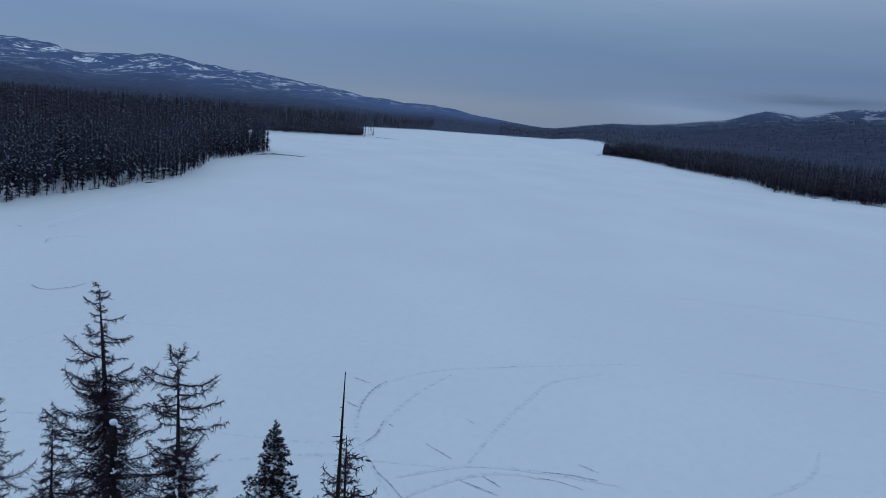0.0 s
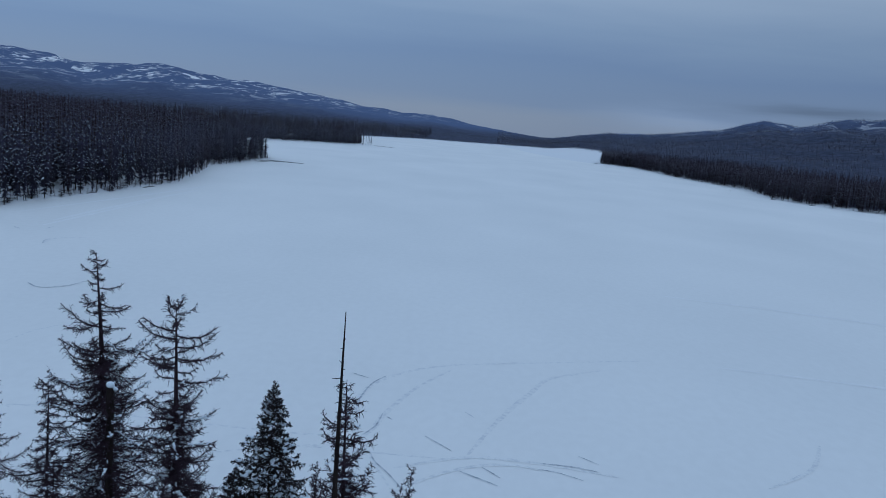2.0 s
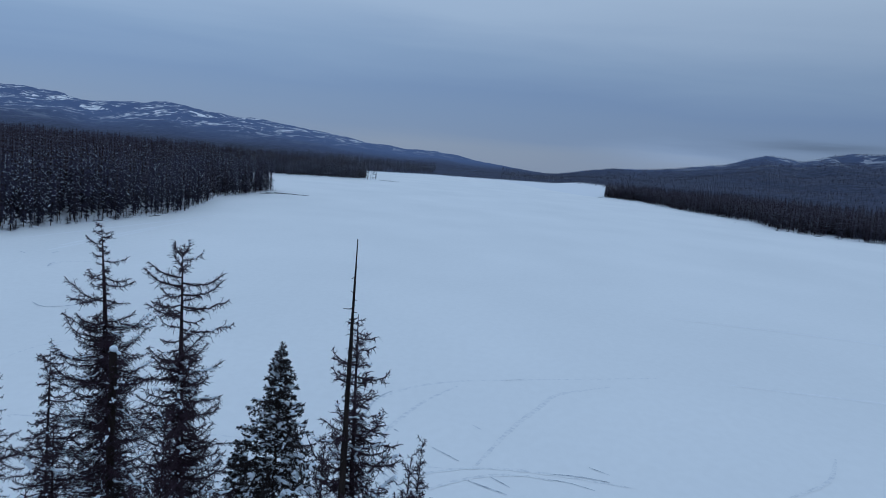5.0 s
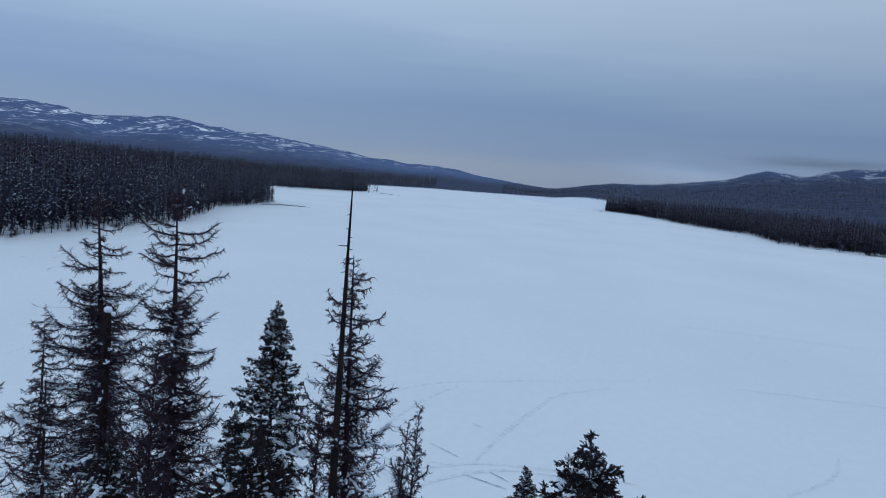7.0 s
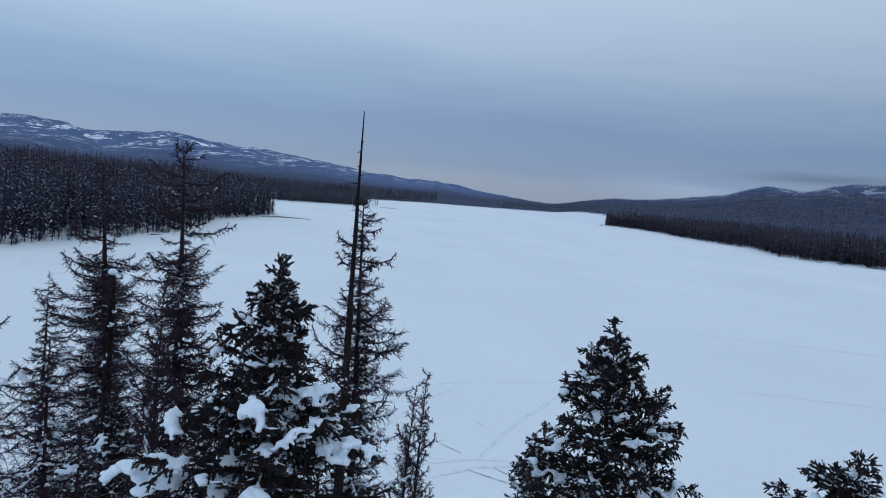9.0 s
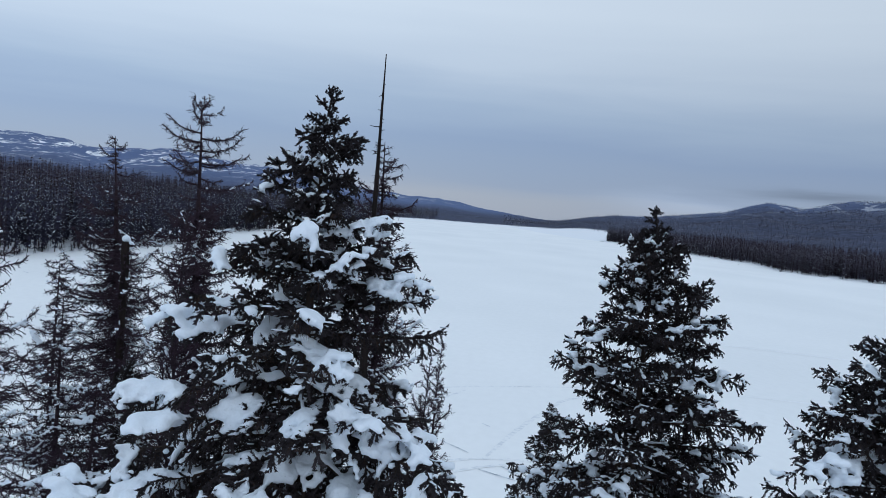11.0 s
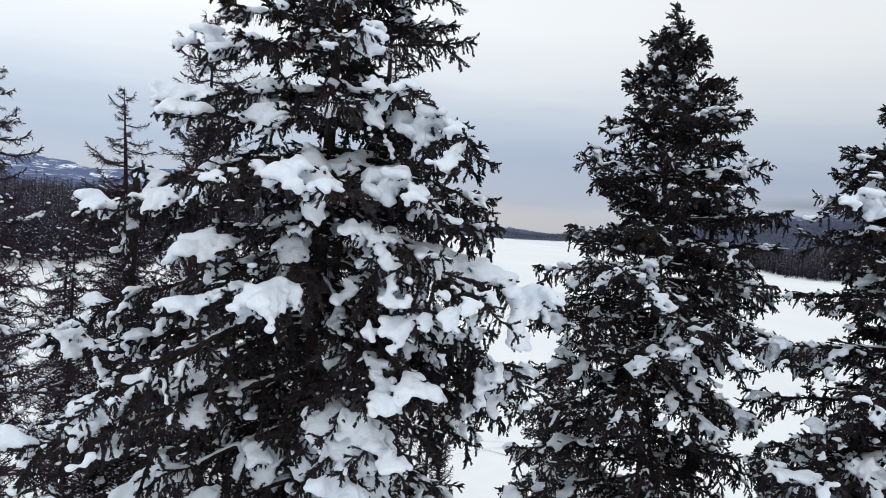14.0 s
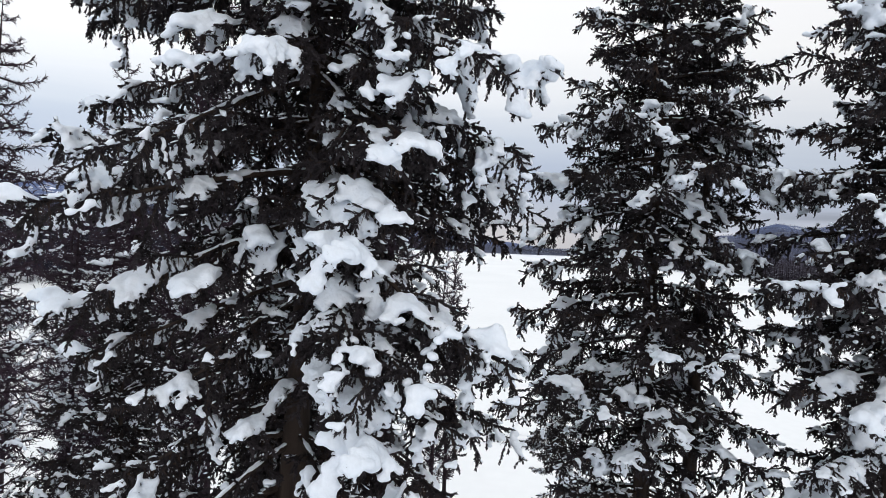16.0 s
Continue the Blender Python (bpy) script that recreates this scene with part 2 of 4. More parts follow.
def melted(name, blobs, voxel, rounds=4):
    """Snow: overlapping lumps (centre, three radii, heading) run together into one soft body."""
    b = Build()
    for c, r, heading in blobs:
        v = BALL[0] * np.asarray(r)
        cs, sn = math.cos(heading), math.sin(heading)
        b.add(np.stack([v[:, 0] * cs - v[:, 1] * sn, v[:, 0] * sn + v[:, 1] * cs, v[:, 2]], 1) + np.asarray(c), BALL[1])
    me = b.mesh(name, [SNOW])
    tmp = bpy.data.objects.new("tmp", me)
    scene.collection.objects.link(tmp)
    mod = tmp.modifiers.new("remesh", "REMESH")
    mod.mode, mod.voxel_size, mod.use_smooth_shade = "VOXEL", voxel, True
    sm = tmp.modifiers.new("smooth", "SMOOTH")
    sm.factor, sm.iterations = 0.5, rounds
    thin = tmp.modifiers.new("thin", "DECIMATE")
    thin.ratio = 0.36
    done = bpy.data.meshes.new_from_object(tmp.evaluated_get(bpy.context.evaluated_depsgraph_get()))
    bpy.data.objects.remove(tmp)
    bpy.data.meshes.remove(me)
    done.name = name
    if not done.materials:
        done.materials.append(SNOW)
    return done


# ---- lake, ground and hills ----
SHORE = [(-113, 190), (-112, 220), (-107, 247), (-102, 293), (-115, 366), (-121, 386), (-116, 442), (-117, 500), (-200, 570), (-260, 700),
         (-190, 806), (-153, 856), (-109, 899), (-97, 934), (-130, 1010), (-180, 1200), (-141, 1384), (-58, 1613), (49, 1701), (121, 1779),
         (186, 1722), (233, 1706), (272, 1514), (238, 1300), (204, 1105), (192, 1046), (229, 1022), (232, 843), (240, 754), (255, 691),
         (233, 574), (246, 537), (262, 522), (284, 517), (420, 480), (520, 380), (480, 200), (300, 90), (120, 46), (30, 42), (-40, 44),
         (-85, 62), (-108, 120)]


def wiggled(loop, step, amount):
    out = []
    for (x0, y0), (x1, y1) in zip(loop, loop[1:] + loop[:1]):
        d = math.hypot(x1 - x0, y1 - y0)
        k = max(1, int(d / step))
        for i in range(k):
            x, y = x0 + (x1 - x0) * i / k, y0 + (y1 - y0) * i / k
            w = noise.noise_vector(Vector((x * 0.05, y * 0.05, 3.1))) * amount
            out.append((x + w.x, y + w.y))
    return np.array(out)


LOOP = wiggled(SHORE, 8.0, 2.0)


def shore_distance(p):
    """Distance to the shoreline, negative on the lake."""
    best = np.full(len(p), 1e12)
    inside = np.zeros(len(p), bool)
    for a, b in zip(LOOP, np.roll(LOOP, -1, 0)):
        e = b - a
        t = np.clip(((p - a) @ e) / (e @ e), 0, 1)
        best = np.minimum(best, ((p - a - t[:, None] * e) ** 2).sum(1))
        if a[1] != b[1]:
            cross = (a[1] > p[:, 1]) != (b[1] > p[:, 1])
            inside ^= cross & (p[:, 0] < (b[0] - a[0]) * (p[:, 1] - a[1]) / (b[1] - a[1]) + a[0])
    d = np.sqrt(best)
    return np.where(inside, -d, d)


# skyline: azimuth in degrees, height in metres
LEFT_AZ = [-115, -60, -40, -29.6, -27.5, -25.4, -23, -20.6, -18.2, -15, -12, -9.8, -7.6, -5.6, -3.9, -1.8, 0.7, 3, 4.8, 8]
LEFT_H = [0, 190, 200, 188, 186, 160, 172, 186, 168, 154, 136, 115, 92, 80, 74, 80, 46, 32, 22, 0]
RIGHT_AZ = [2, 5, 7, 9, 10.9, 12.5, 15, 18.3, 20.9, 23.4, 25.1, 27.4, 29.6, 40, 60, 115]
RIGHT_H = [0, 6, 16, 42, 57, 58, 78, 104, 143, 143, 168, 171, 193, 210, 190, 0]


def fbm(x, y, scale, octaves=4):
    out = np.empty(len(x))
    for i in range(len(x)):
        out[i] = noise.fractal(Vector((x[i] * scale, y[i] * scale, 7.7)), 1.0, 2.0, octaves)
    return out


def smooth(a, b, x):
    t = np.clip((x - a) / (b - a), 0, 1)
    return t * t * (3 - 2 * t)


def land_height(x, y, d, rough=None):
    r, az = np.hypot(x, y), np.degrees(np.arctan2(x, y))
    left = np.interp(az, LEFT_AZ, LEFT_H) * smooth(1500, 4200, r) ** 1.3
    right = np.interp(az, RIGHT_AZ, RIGHT_H) * smooth(900, 3300, r)
    if rough is None:
        rough = fbm(x, y, 0.0045)
    hills = np.maximum(left, right)
    bank = np.where(d > 0, np.minimum(d * 0.25, 0.7) + np.clip(d - 5, 0, 400) * 0.012, np.maximum(d * 0.2, -0.7))
    return bank + hills * (1 + 0.10 * rough) + np.where(d > 15, np.clip((d - 15) / 200, 0, 1) * rough * 5, 0)


def ground_sheet():
    az = np.concatenate([np.linspace(-36, 36, 340), np.linspace(36, 324, 90)[1:-1]])
    rad = [0.0, 4.0]
    while rad[-1] < 4850:
        rad.append(rad[-1] * 1.024 + 0.4)
    rad = np.array(rad[1:])
    a, r = np.meshgrid(np.radians(az), rad, indexing="ij")
    x, y = (np.sin(a) * r).ravel(), (np.cos(a) * r).ravel()
    d = shore_distance(np.stack([x, y], 1))
    z = land_height(x, y, d)
    n, k = len(az), len(rad)
    i, j = np.meshgrid(np.arange(n), np.arange(k - 1), indexing="ij")
    i2 = (i + 1) % n
    f = np.concatenate([np.stack([i * k + j, i2 * k + j, i2 * k + j + 1], -1).reshape(-1, 3),
                        np.stack([i * k + j, i2 * k + j + 1, i * k + j + 1], -1).reshape(-1, 3)])
    v = np.concatenate([np.stack([x, y, z], 1), [[0, 0, float(z[::k].mean())]]])
    hub = np.stack([np.full(n, n * k), np.arange(n) * k, ((np.arange(n) + 1) % n) * k], 1)[:, ::-1]
    f = np.concatenate([f, hub])
    me = raw_mesh("ground", v, f, np.zeros(len(f)), [GROUND], True)
    rr = np.append(np.hypot(x, y), 0)
    woods = np.append(smooth(10, 40, d), 0) * smooth(150, 260, rr) * np.append(smooth(-60, 250, y), 0)
    opened = smooth(1900, 3200, rr) * smooth(35, 130, v[:, 2]) * (1 - 0.4 * smooth(-0.05, 0.15, v[:, 0] / np.maximum(v[:, 1], 1)))
    # share of frost and painted haze, growing with distance and height
    hoar_haze = smooth(2000, 3300, rr) * smooth(6, 45, v[:, 2])
    for name, val in (("woods", woods), ("open", opened), ("hoar_haze", hoar_haze)):
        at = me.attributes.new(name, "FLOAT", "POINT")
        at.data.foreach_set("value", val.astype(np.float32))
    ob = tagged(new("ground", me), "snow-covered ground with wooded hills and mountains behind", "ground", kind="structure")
    return ob


ground = ground_sheet()


def lake_sheet():
    bm = bmesh.new()
    vs = [bm.verts.new((x, y, 0)) for x, y in LOOP]
    bm.faces.new(vs)
    bmesh.ops.triangulate(bm, faces=bm.faces[:])
    me = bpy.data.meshes.new("lake")
    bm.to_mesh(me)
    bm.free()
    if me.polygons[0].normal.z < 0:
        me.flip_normals()
    me.materials.append(LAKE)
    return tagged(new("lake", me), "wide frozen lake under smooth pale snow", "lake", kind="structure")


lake = lake_sheet()


def ground_at(x, y):
    p = np.array([[x, y]], float)
    return float(land_height(p[:, 0], p[:, 1], shore_distance(p))[0])


# ---- far woods ----
def far_template(seed, tiers, arms, larch, trunk_free, snowy=0.55):
    """A snow-dusted conifer one metre high: trunk, drooping boughs, snow on some of them."""
    rng = random.Random(seed)
    b = Build()
    b.tube([(0, 0, 0), (0.002, 0, 0.5), (0, 0, 0.98)], [0.009, 0.006, 0.001], 3, 0)
    for i in range(tiers):
        s = (i + 0.5 * rng.random()) / tiers
        z = trunk_free + (0.99 - trunk_free) * s
        reach = (0.105 * (1 - s) ** 0.75 + 0.008) * (0.75 + 0.5 * rng.random())
        if s < 0.18:
            reach *= 0.55 + 2.2 * s
        for j in range(arms):
            if rng.random() < (0.25 if larch else 0.1):
                continue
            a = 2 * math.pi * (j + rng.random() * 0.8) / arms + i * 1.3
            w = reach * rng.uniform(0.2, 0.42)
            L = reach * rng.uniform(0.7, 1.2)
            ca, sa = math.cos(a), math.sin(a)
            drop = L * rng.uniform(0.25, 0.7) * (0.3 if larch else 1.0)
            tip = (ca * L, sa * L, z - drop)
            l = (ca * L * 0.5 - sa * w, sa * L * 0.5 + ca * w, z - drop * 0.75)
            r = (ca * L * 0.5 + sa * w, sa * L * 0.5 - ca * w, z - drop * 0.75)
            root = (0, 0, z + 0.012)
            b.add([root, l, tip, r], [(0, 1, 2), (0, 2, 3)], 1)
            if rng.random() < (snowy * 0.5 if larch else snowy):
                up, f = 0.004, rng.uniform(0.2, 0.5)
                c0 = (ca * L * 0.25, sa * L * 0.25, z + up - drop * 0.2)
                q = [(ca * L * 0.6 - sa * w * f, sa * L * 0.6 + ca * w * f, z + up - drop * 0.72),
                     (ca * L * 0.98, sa * L * 0.98, z + up - drop), (ca * L * 0.6 + sa * w * f, sa * L * 0.6 - ca * w * f, z + up - drop * 0.72)]
                b.add([c0] + q, [(0, 1, 2), (0, 2, 3)], 2)
    return b.arrays()


def spread(rng, n, box, keep):
    """Random places in a box (x0, x1, y0, y1) that keep() allows."""
    pts = np.stack([rng.uniform(box[0], box[1], n), rng.uniform(box[2], box[3], n)], 1)
    d = shore_distance(pts)
    ok = keep(pts[:, 0], pts[:, 1], d)
    return pts[ok], d[ok]


def woods(name, pts, z, templates, heights, mats, label, rng, broad=1.0):
    vs, fs, ms, n = [], [], [], 0
    which = rng.integers(0, len(templates), len(pts))
    turn = rng.uniform(0, 2 * np.pi, len(pts))
    for k, (v, f, m) in enumerate(templates):
        idx = np.nonzero(which == k)[0]
        if not len(idx):
            continue
        h = heights[idx][:, None]
        wide = h * rng.uniform(0.8, 1.25, len(idx))[:, None] * broad
        c, s = np.cos(turn[idx])[:, None], np.sin(turn[idx])[:, None]
        lean = rng.normal(0, 0.015, (len(idx), 2))
        V = np.empty((len(idx), len(v), 3))
        V[:, :, 0] = (v[None, :, 0] * c - v[None, :, 1] * s) * wide + pts[idx, 0:1] + v[None, :, 2] * h * lean[:, :1]
        V[:, :, 1] = (v[None, :, 0] * s + v[None, :, 1] * c) * wide + pts[idx, 1:2] + v[None, :, 2] * h * lean[:, 1:]
        V[:, :, 2] = v[None, :, 2] * h + z[idx][:, None] - 0.3
        fs.append((f[None] + (n + np.arange(len(idx)) * len(v))[:, None, None]).reshape(-1, 3))
        vs.append(V.reshape(-1, 3))
        ms.append(np.tile(m, len(idx)))
        n += len(idx) * len(v)
    me = raw_mesh(name, np.concatenate(vs), np.concatenate(fs), np.concatenate(ms), mats)
    return tagged(new(name, me), label, "woods", kind="stuff")


R = np.random.default_rng(5)
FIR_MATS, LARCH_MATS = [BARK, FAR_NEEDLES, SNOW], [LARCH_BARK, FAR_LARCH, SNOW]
MID_FIR = [far_template(i, 15, 5, False, 0.05, (0.2, 0.3, 0.4, 0.5, 0.7)[i]) for i in range(5)]
MID_LARCH = [far_template(20 + i, 13, 6, True, 0.06, 0.5) for i in range(4)]
BACK_LARCH = [far_template(30 + i, 12, 6, True, 0.2, 0.12) for i in range(3)]
LOW_FIR = [far_template(40 + i, 4, 4, False, 0.1, 0.35) for i in range(5)]
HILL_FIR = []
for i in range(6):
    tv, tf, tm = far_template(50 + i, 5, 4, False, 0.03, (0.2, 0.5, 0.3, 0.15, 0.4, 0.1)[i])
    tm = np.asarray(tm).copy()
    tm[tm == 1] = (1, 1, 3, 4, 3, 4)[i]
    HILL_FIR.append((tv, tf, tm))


def heights_at(pts, d):
    return land_height(pts[:, 0], pts[:, 1], d)


def left_woods():
    pts, d = spread(R, 16000, (-520, -95, 120, 900), lambda x, y, d: (d > 10) & (d < 130) & (x > -0.64 * y - 25) & (y < 700))
    pts, d = pts[:2600], d[:2600]
    point, dp = spread(R, 900, (-190, -112, 400, 530), lambda x, y, d: (d > 2) & (d < 60))
    pts, d = np.concatenate([pts, point[:260]]), np.concatenate([d, dp[:260]])
    front = d + 6 * R.standard_normal(len(d)) < 34
    woods("left_bank_woods", pts[front], heights_at(pts[front], d[front]), MID_FIR, R.uniform(15, 25, front.sum()), FIR_MATS, "dense dark conifers dusted with snow behind the shore", R, 1.05)
    back = ~front
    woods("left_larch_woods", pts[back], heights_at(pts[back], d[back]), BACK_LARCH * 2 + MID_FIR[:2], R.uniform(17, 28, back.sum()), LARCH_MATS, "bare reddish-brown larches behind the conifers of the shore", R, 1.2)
    pts, d = spread(R, 9000, (-420, -90, 540, 1050), lambda x, y, d: (d > 0.5) & (d < 45) & (y > 690) & (x < -116))
    pts, d = pts[:1300], d[:1300]
    woods("spit_woods", pts, heights_at(pts, d), MID_FIR, R.uniform(12, 20, len(pts)), FIR_MATS, "dark conifers crowded along a far spit", R)
    pts, d = spread(R, 22000, (-900, -60, 500, 2000), lambda x, y, d: (d > 1) & (d < 420) & (x > -0.64 * y))
    pts, d = pts[:4200], d[:4200]
    woods("far_left_woods", pts, heights_at(pts, d), LOW_FIR, R.uniform(15, 25, len(pts)), FIR_MATS, "distant dark conifer woods beyond the lake", R)


def right_woods():
    pts, d = spread(R, 30000, (190, 760, 440, 1060), lambda x, y, d: (d > 1.5) & (d < 130) & (x < 0.66 * y + 20))
    point, dp = spread(R, 2600, (190, 300, 1015, 1130), lambda x, y, d: (d > 0.5) & (d < 60))
    pts, d = np.concatenate([point[:420], pts[:3200]]), np.concatenate([dp[:420], d[:3200]])
    woods("right_bank_woods", pts, heights_at(pts, d), MID_LARCH + BACK_LARCH + MID_FIR[:2], R.uniform(11, 22, len(pts)), LARCH_MATS, "dense brown bare larches and firs along the shore", R, 1.5)
    a = np.radians(R.uniform(3, 33, 34000))
    r = np.sqrt(R.uniform(650 ** 2, 3900 ** 2, 34000)) * R.uniform(0.6, 1.0, 34000)
    pts = np.stack([np.sin(a) * r, np.cos(a) * r], 1)
    d = shore_distance(pts)
    ok = (d > 3) & (r > 640)
    pts, d = pts[ok][:16500], d[ok][:16500]
    woods("hill_woods", pts, heights_at(pts, d), HILL_FIR, R.uniform(4.5, 7.5, len(pts)), [HALF_FROSTED_HAZED, FROSTED_HAZED, SNOW, HALF_FROSTED_HAZED, FAR_LARCH], "snow-dusted conifer woods over the far hills", R, 3.1)


left_woods()
right_woods()


def shore_brush():
    """Low bushes and saplings, half under snow, on the lip of both banks."""
    kinds = [far_template(90 + i, 4, 6, True, 0.0, 0.9) for i in range(4)]
    for name, box, n, keep in (("left_shore_brush", (-135, -95, 180, 520), 9000, 420), ("right_shore_brush", (185, 480, 440, 1060), 26000, 700)):
        pts, d = spread(R, n, box, lambda x, y, d: (d > 0.2) & (d < 4.5))
        pts, d = pts[:keep], d[:keep]
        woods(name, pts, heights_at(pts, d) + 0.25, kinds, R.uniform(0.7, 3.2, len(pts)), LARCH_MATS, "low snowy bushes along the edge of the lake", R, 4.0)


shore_brush()


def bank_tree_meshes(seed, larch):
    """A taller, fuller conifer one metre high, as trunk, crown and snow."""
    v, f, m = far_template(seed, 20, 7, larch, 0.14 if larch else 0.09, 0.42)
    out = []
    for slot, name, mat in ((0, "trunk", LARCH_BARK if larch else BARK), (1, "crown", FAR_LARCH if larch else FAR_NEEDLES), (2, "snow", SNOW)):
        sel = f[m == slot]
        used, inv = np.unique(sel, return_inverse=True)
        out.append((name, raw_mesh(name, v[used], inv.reshape(-1, 3), np.zeros(len(sel)), [mat])))
    return out


def bank_tree(meshes, m, label, category, group):
    root = tagged(new("conifer"), label, category, group)
    root.matrix_world = m
    for name, me in meshes:
        tagged(part(name, me, root), kind="stuff" if name == "snow" else "")
    return root


def bank_trees():
    rng = random.Random(11)
    kinds = [bank_tree_meshes(60 + i, i % 4 == 3) for i in range(8)]

    def stand(x, y, h, k, label, category, group):
        z = ground_at(x, y) - 0.2
        m = pose(x, y, z, rng.gauss(0, 0.8), rng.gauss(0, 0.8), rng.uniform(0, 360)) @ Matrix.Diagonal((h * rng.uniform(0.7, 1.0),) * 2 + (h, 1))
        bank_tree(kinds[k], m, label, category, group)

    # front rows along the left bank
    line = [(-113, 190), (-112, 220), (-107, 247), (-102, 293), (-115, 366), (-121, 386), (-116, 442), (-117, 500)]
    for row, back in enumerate((2.2, 5.5, 9.5)):
        for (x0, y0), (x1, y1) in zip(line, line[1:]):
            n = max(1, int(math.hypot(x1 - x0, y1 - y0) / (4.2 + row * 0.4)))
            for i in range(n):
                u = (i + rng.random()) / n
                x, y = x0 + (x1 - x0) * u - back + rng.uniform(-1.8, 1.8), y0 + (y1 - y0) * u
                stand(x, y, rng.uniform(15, 25) - (3 if row == 0 else 0), rng.randrange(8), "tall dark snow-dusted conifer on the far bank", "conifer", "bank trees")
    # lone trees on the spit
    for x, y, h in ((-99.5, 932, 13), (-113, 922, 9), (-112, 919, 14), (-118, 918, 15), (-123, 912, 13), (-116, 921, 9)):
        stand(x, y, h, rng.randrange(3), "small dark conifer standing on a snowy spit", "conifer", "spit trees")


bank_trees()


# ---- near trees ----
def unit(v):
    v = np.asarray(v, float)
    return v / (np.linalg.norm(v, axis=-1, keepdims=True) + 1e-9)


def bent(p, d, length, droop, k=4):
    """A twig from p along d that sinks (or rises) towards its end."""
    u = np.linspace(0, 1, k)[:, None]
    return p + d * length * u + np.array([0, 0, -1.0]) * droop * length * u * u


def fir_axis(L, sag, rng, k=9):
    u = np.linspace(0, 1, k)
    z = L * (0.10 * u - sag * u * u + 0.55 * sag * u ** 4)
    y = L * 0.04 * np.sin(u * 3 + rng.random() * 6) * u
    return np.stack([L * u, y, z], 1)


def along(pts, u):
    x = u * (len(pts) - 1)
    i = min(int(x), len(pts) - 2)
    return pts[i] + (pts[i + 1] - pts[i]) * (x - i), unit(pts[i + 1] - pts[i])


def needles(b, rng, twigs, per_metre, size, slot):
    """Flat needles all along the twigs, longest in the middle, so that each twig reads as one blunt brush."""
    base, way = [], []
    for pts in twigs:
        seg = np.diff(pts, axis=0)
        ln = np.linalg.norm(seg, axis=1)
        for p, d, l in zip(pts[:-1], seg, ln):
            n = max(1, int(l * per_metre + rng.random()))
            base.append(p + d * rng.random((n, 1)))
            way.append(np.repeat(d[None] / (l + 1e-9), n, 0))
    c, d = np.concatenate(base), np.concatenate(way)
    side = unit(np.cross(d, [0, 0, 1.0]) + 1e-6)
    up = np.cross(side, d)
    phi = rng.uniform(0, 2 * np.pi, len(c))[:, None]
    out = side * np.cos(phi) + up * np.sin(phi) * 0.8
    ln = size * rng.uniform(0.75, 1.25, (len(c), 1))
    tip = c + ln * (d * 0.72 + out * 0.66)
    w = unit(np.cross(tip - c, rng.normal(size=c.shape))) * size * 0.30
    v = np.stack([c - w, c + w, tip], 1).reshape(-1, 3)
    b.add(v, np.arange(len(v)).reshape(-1, 3), slot)


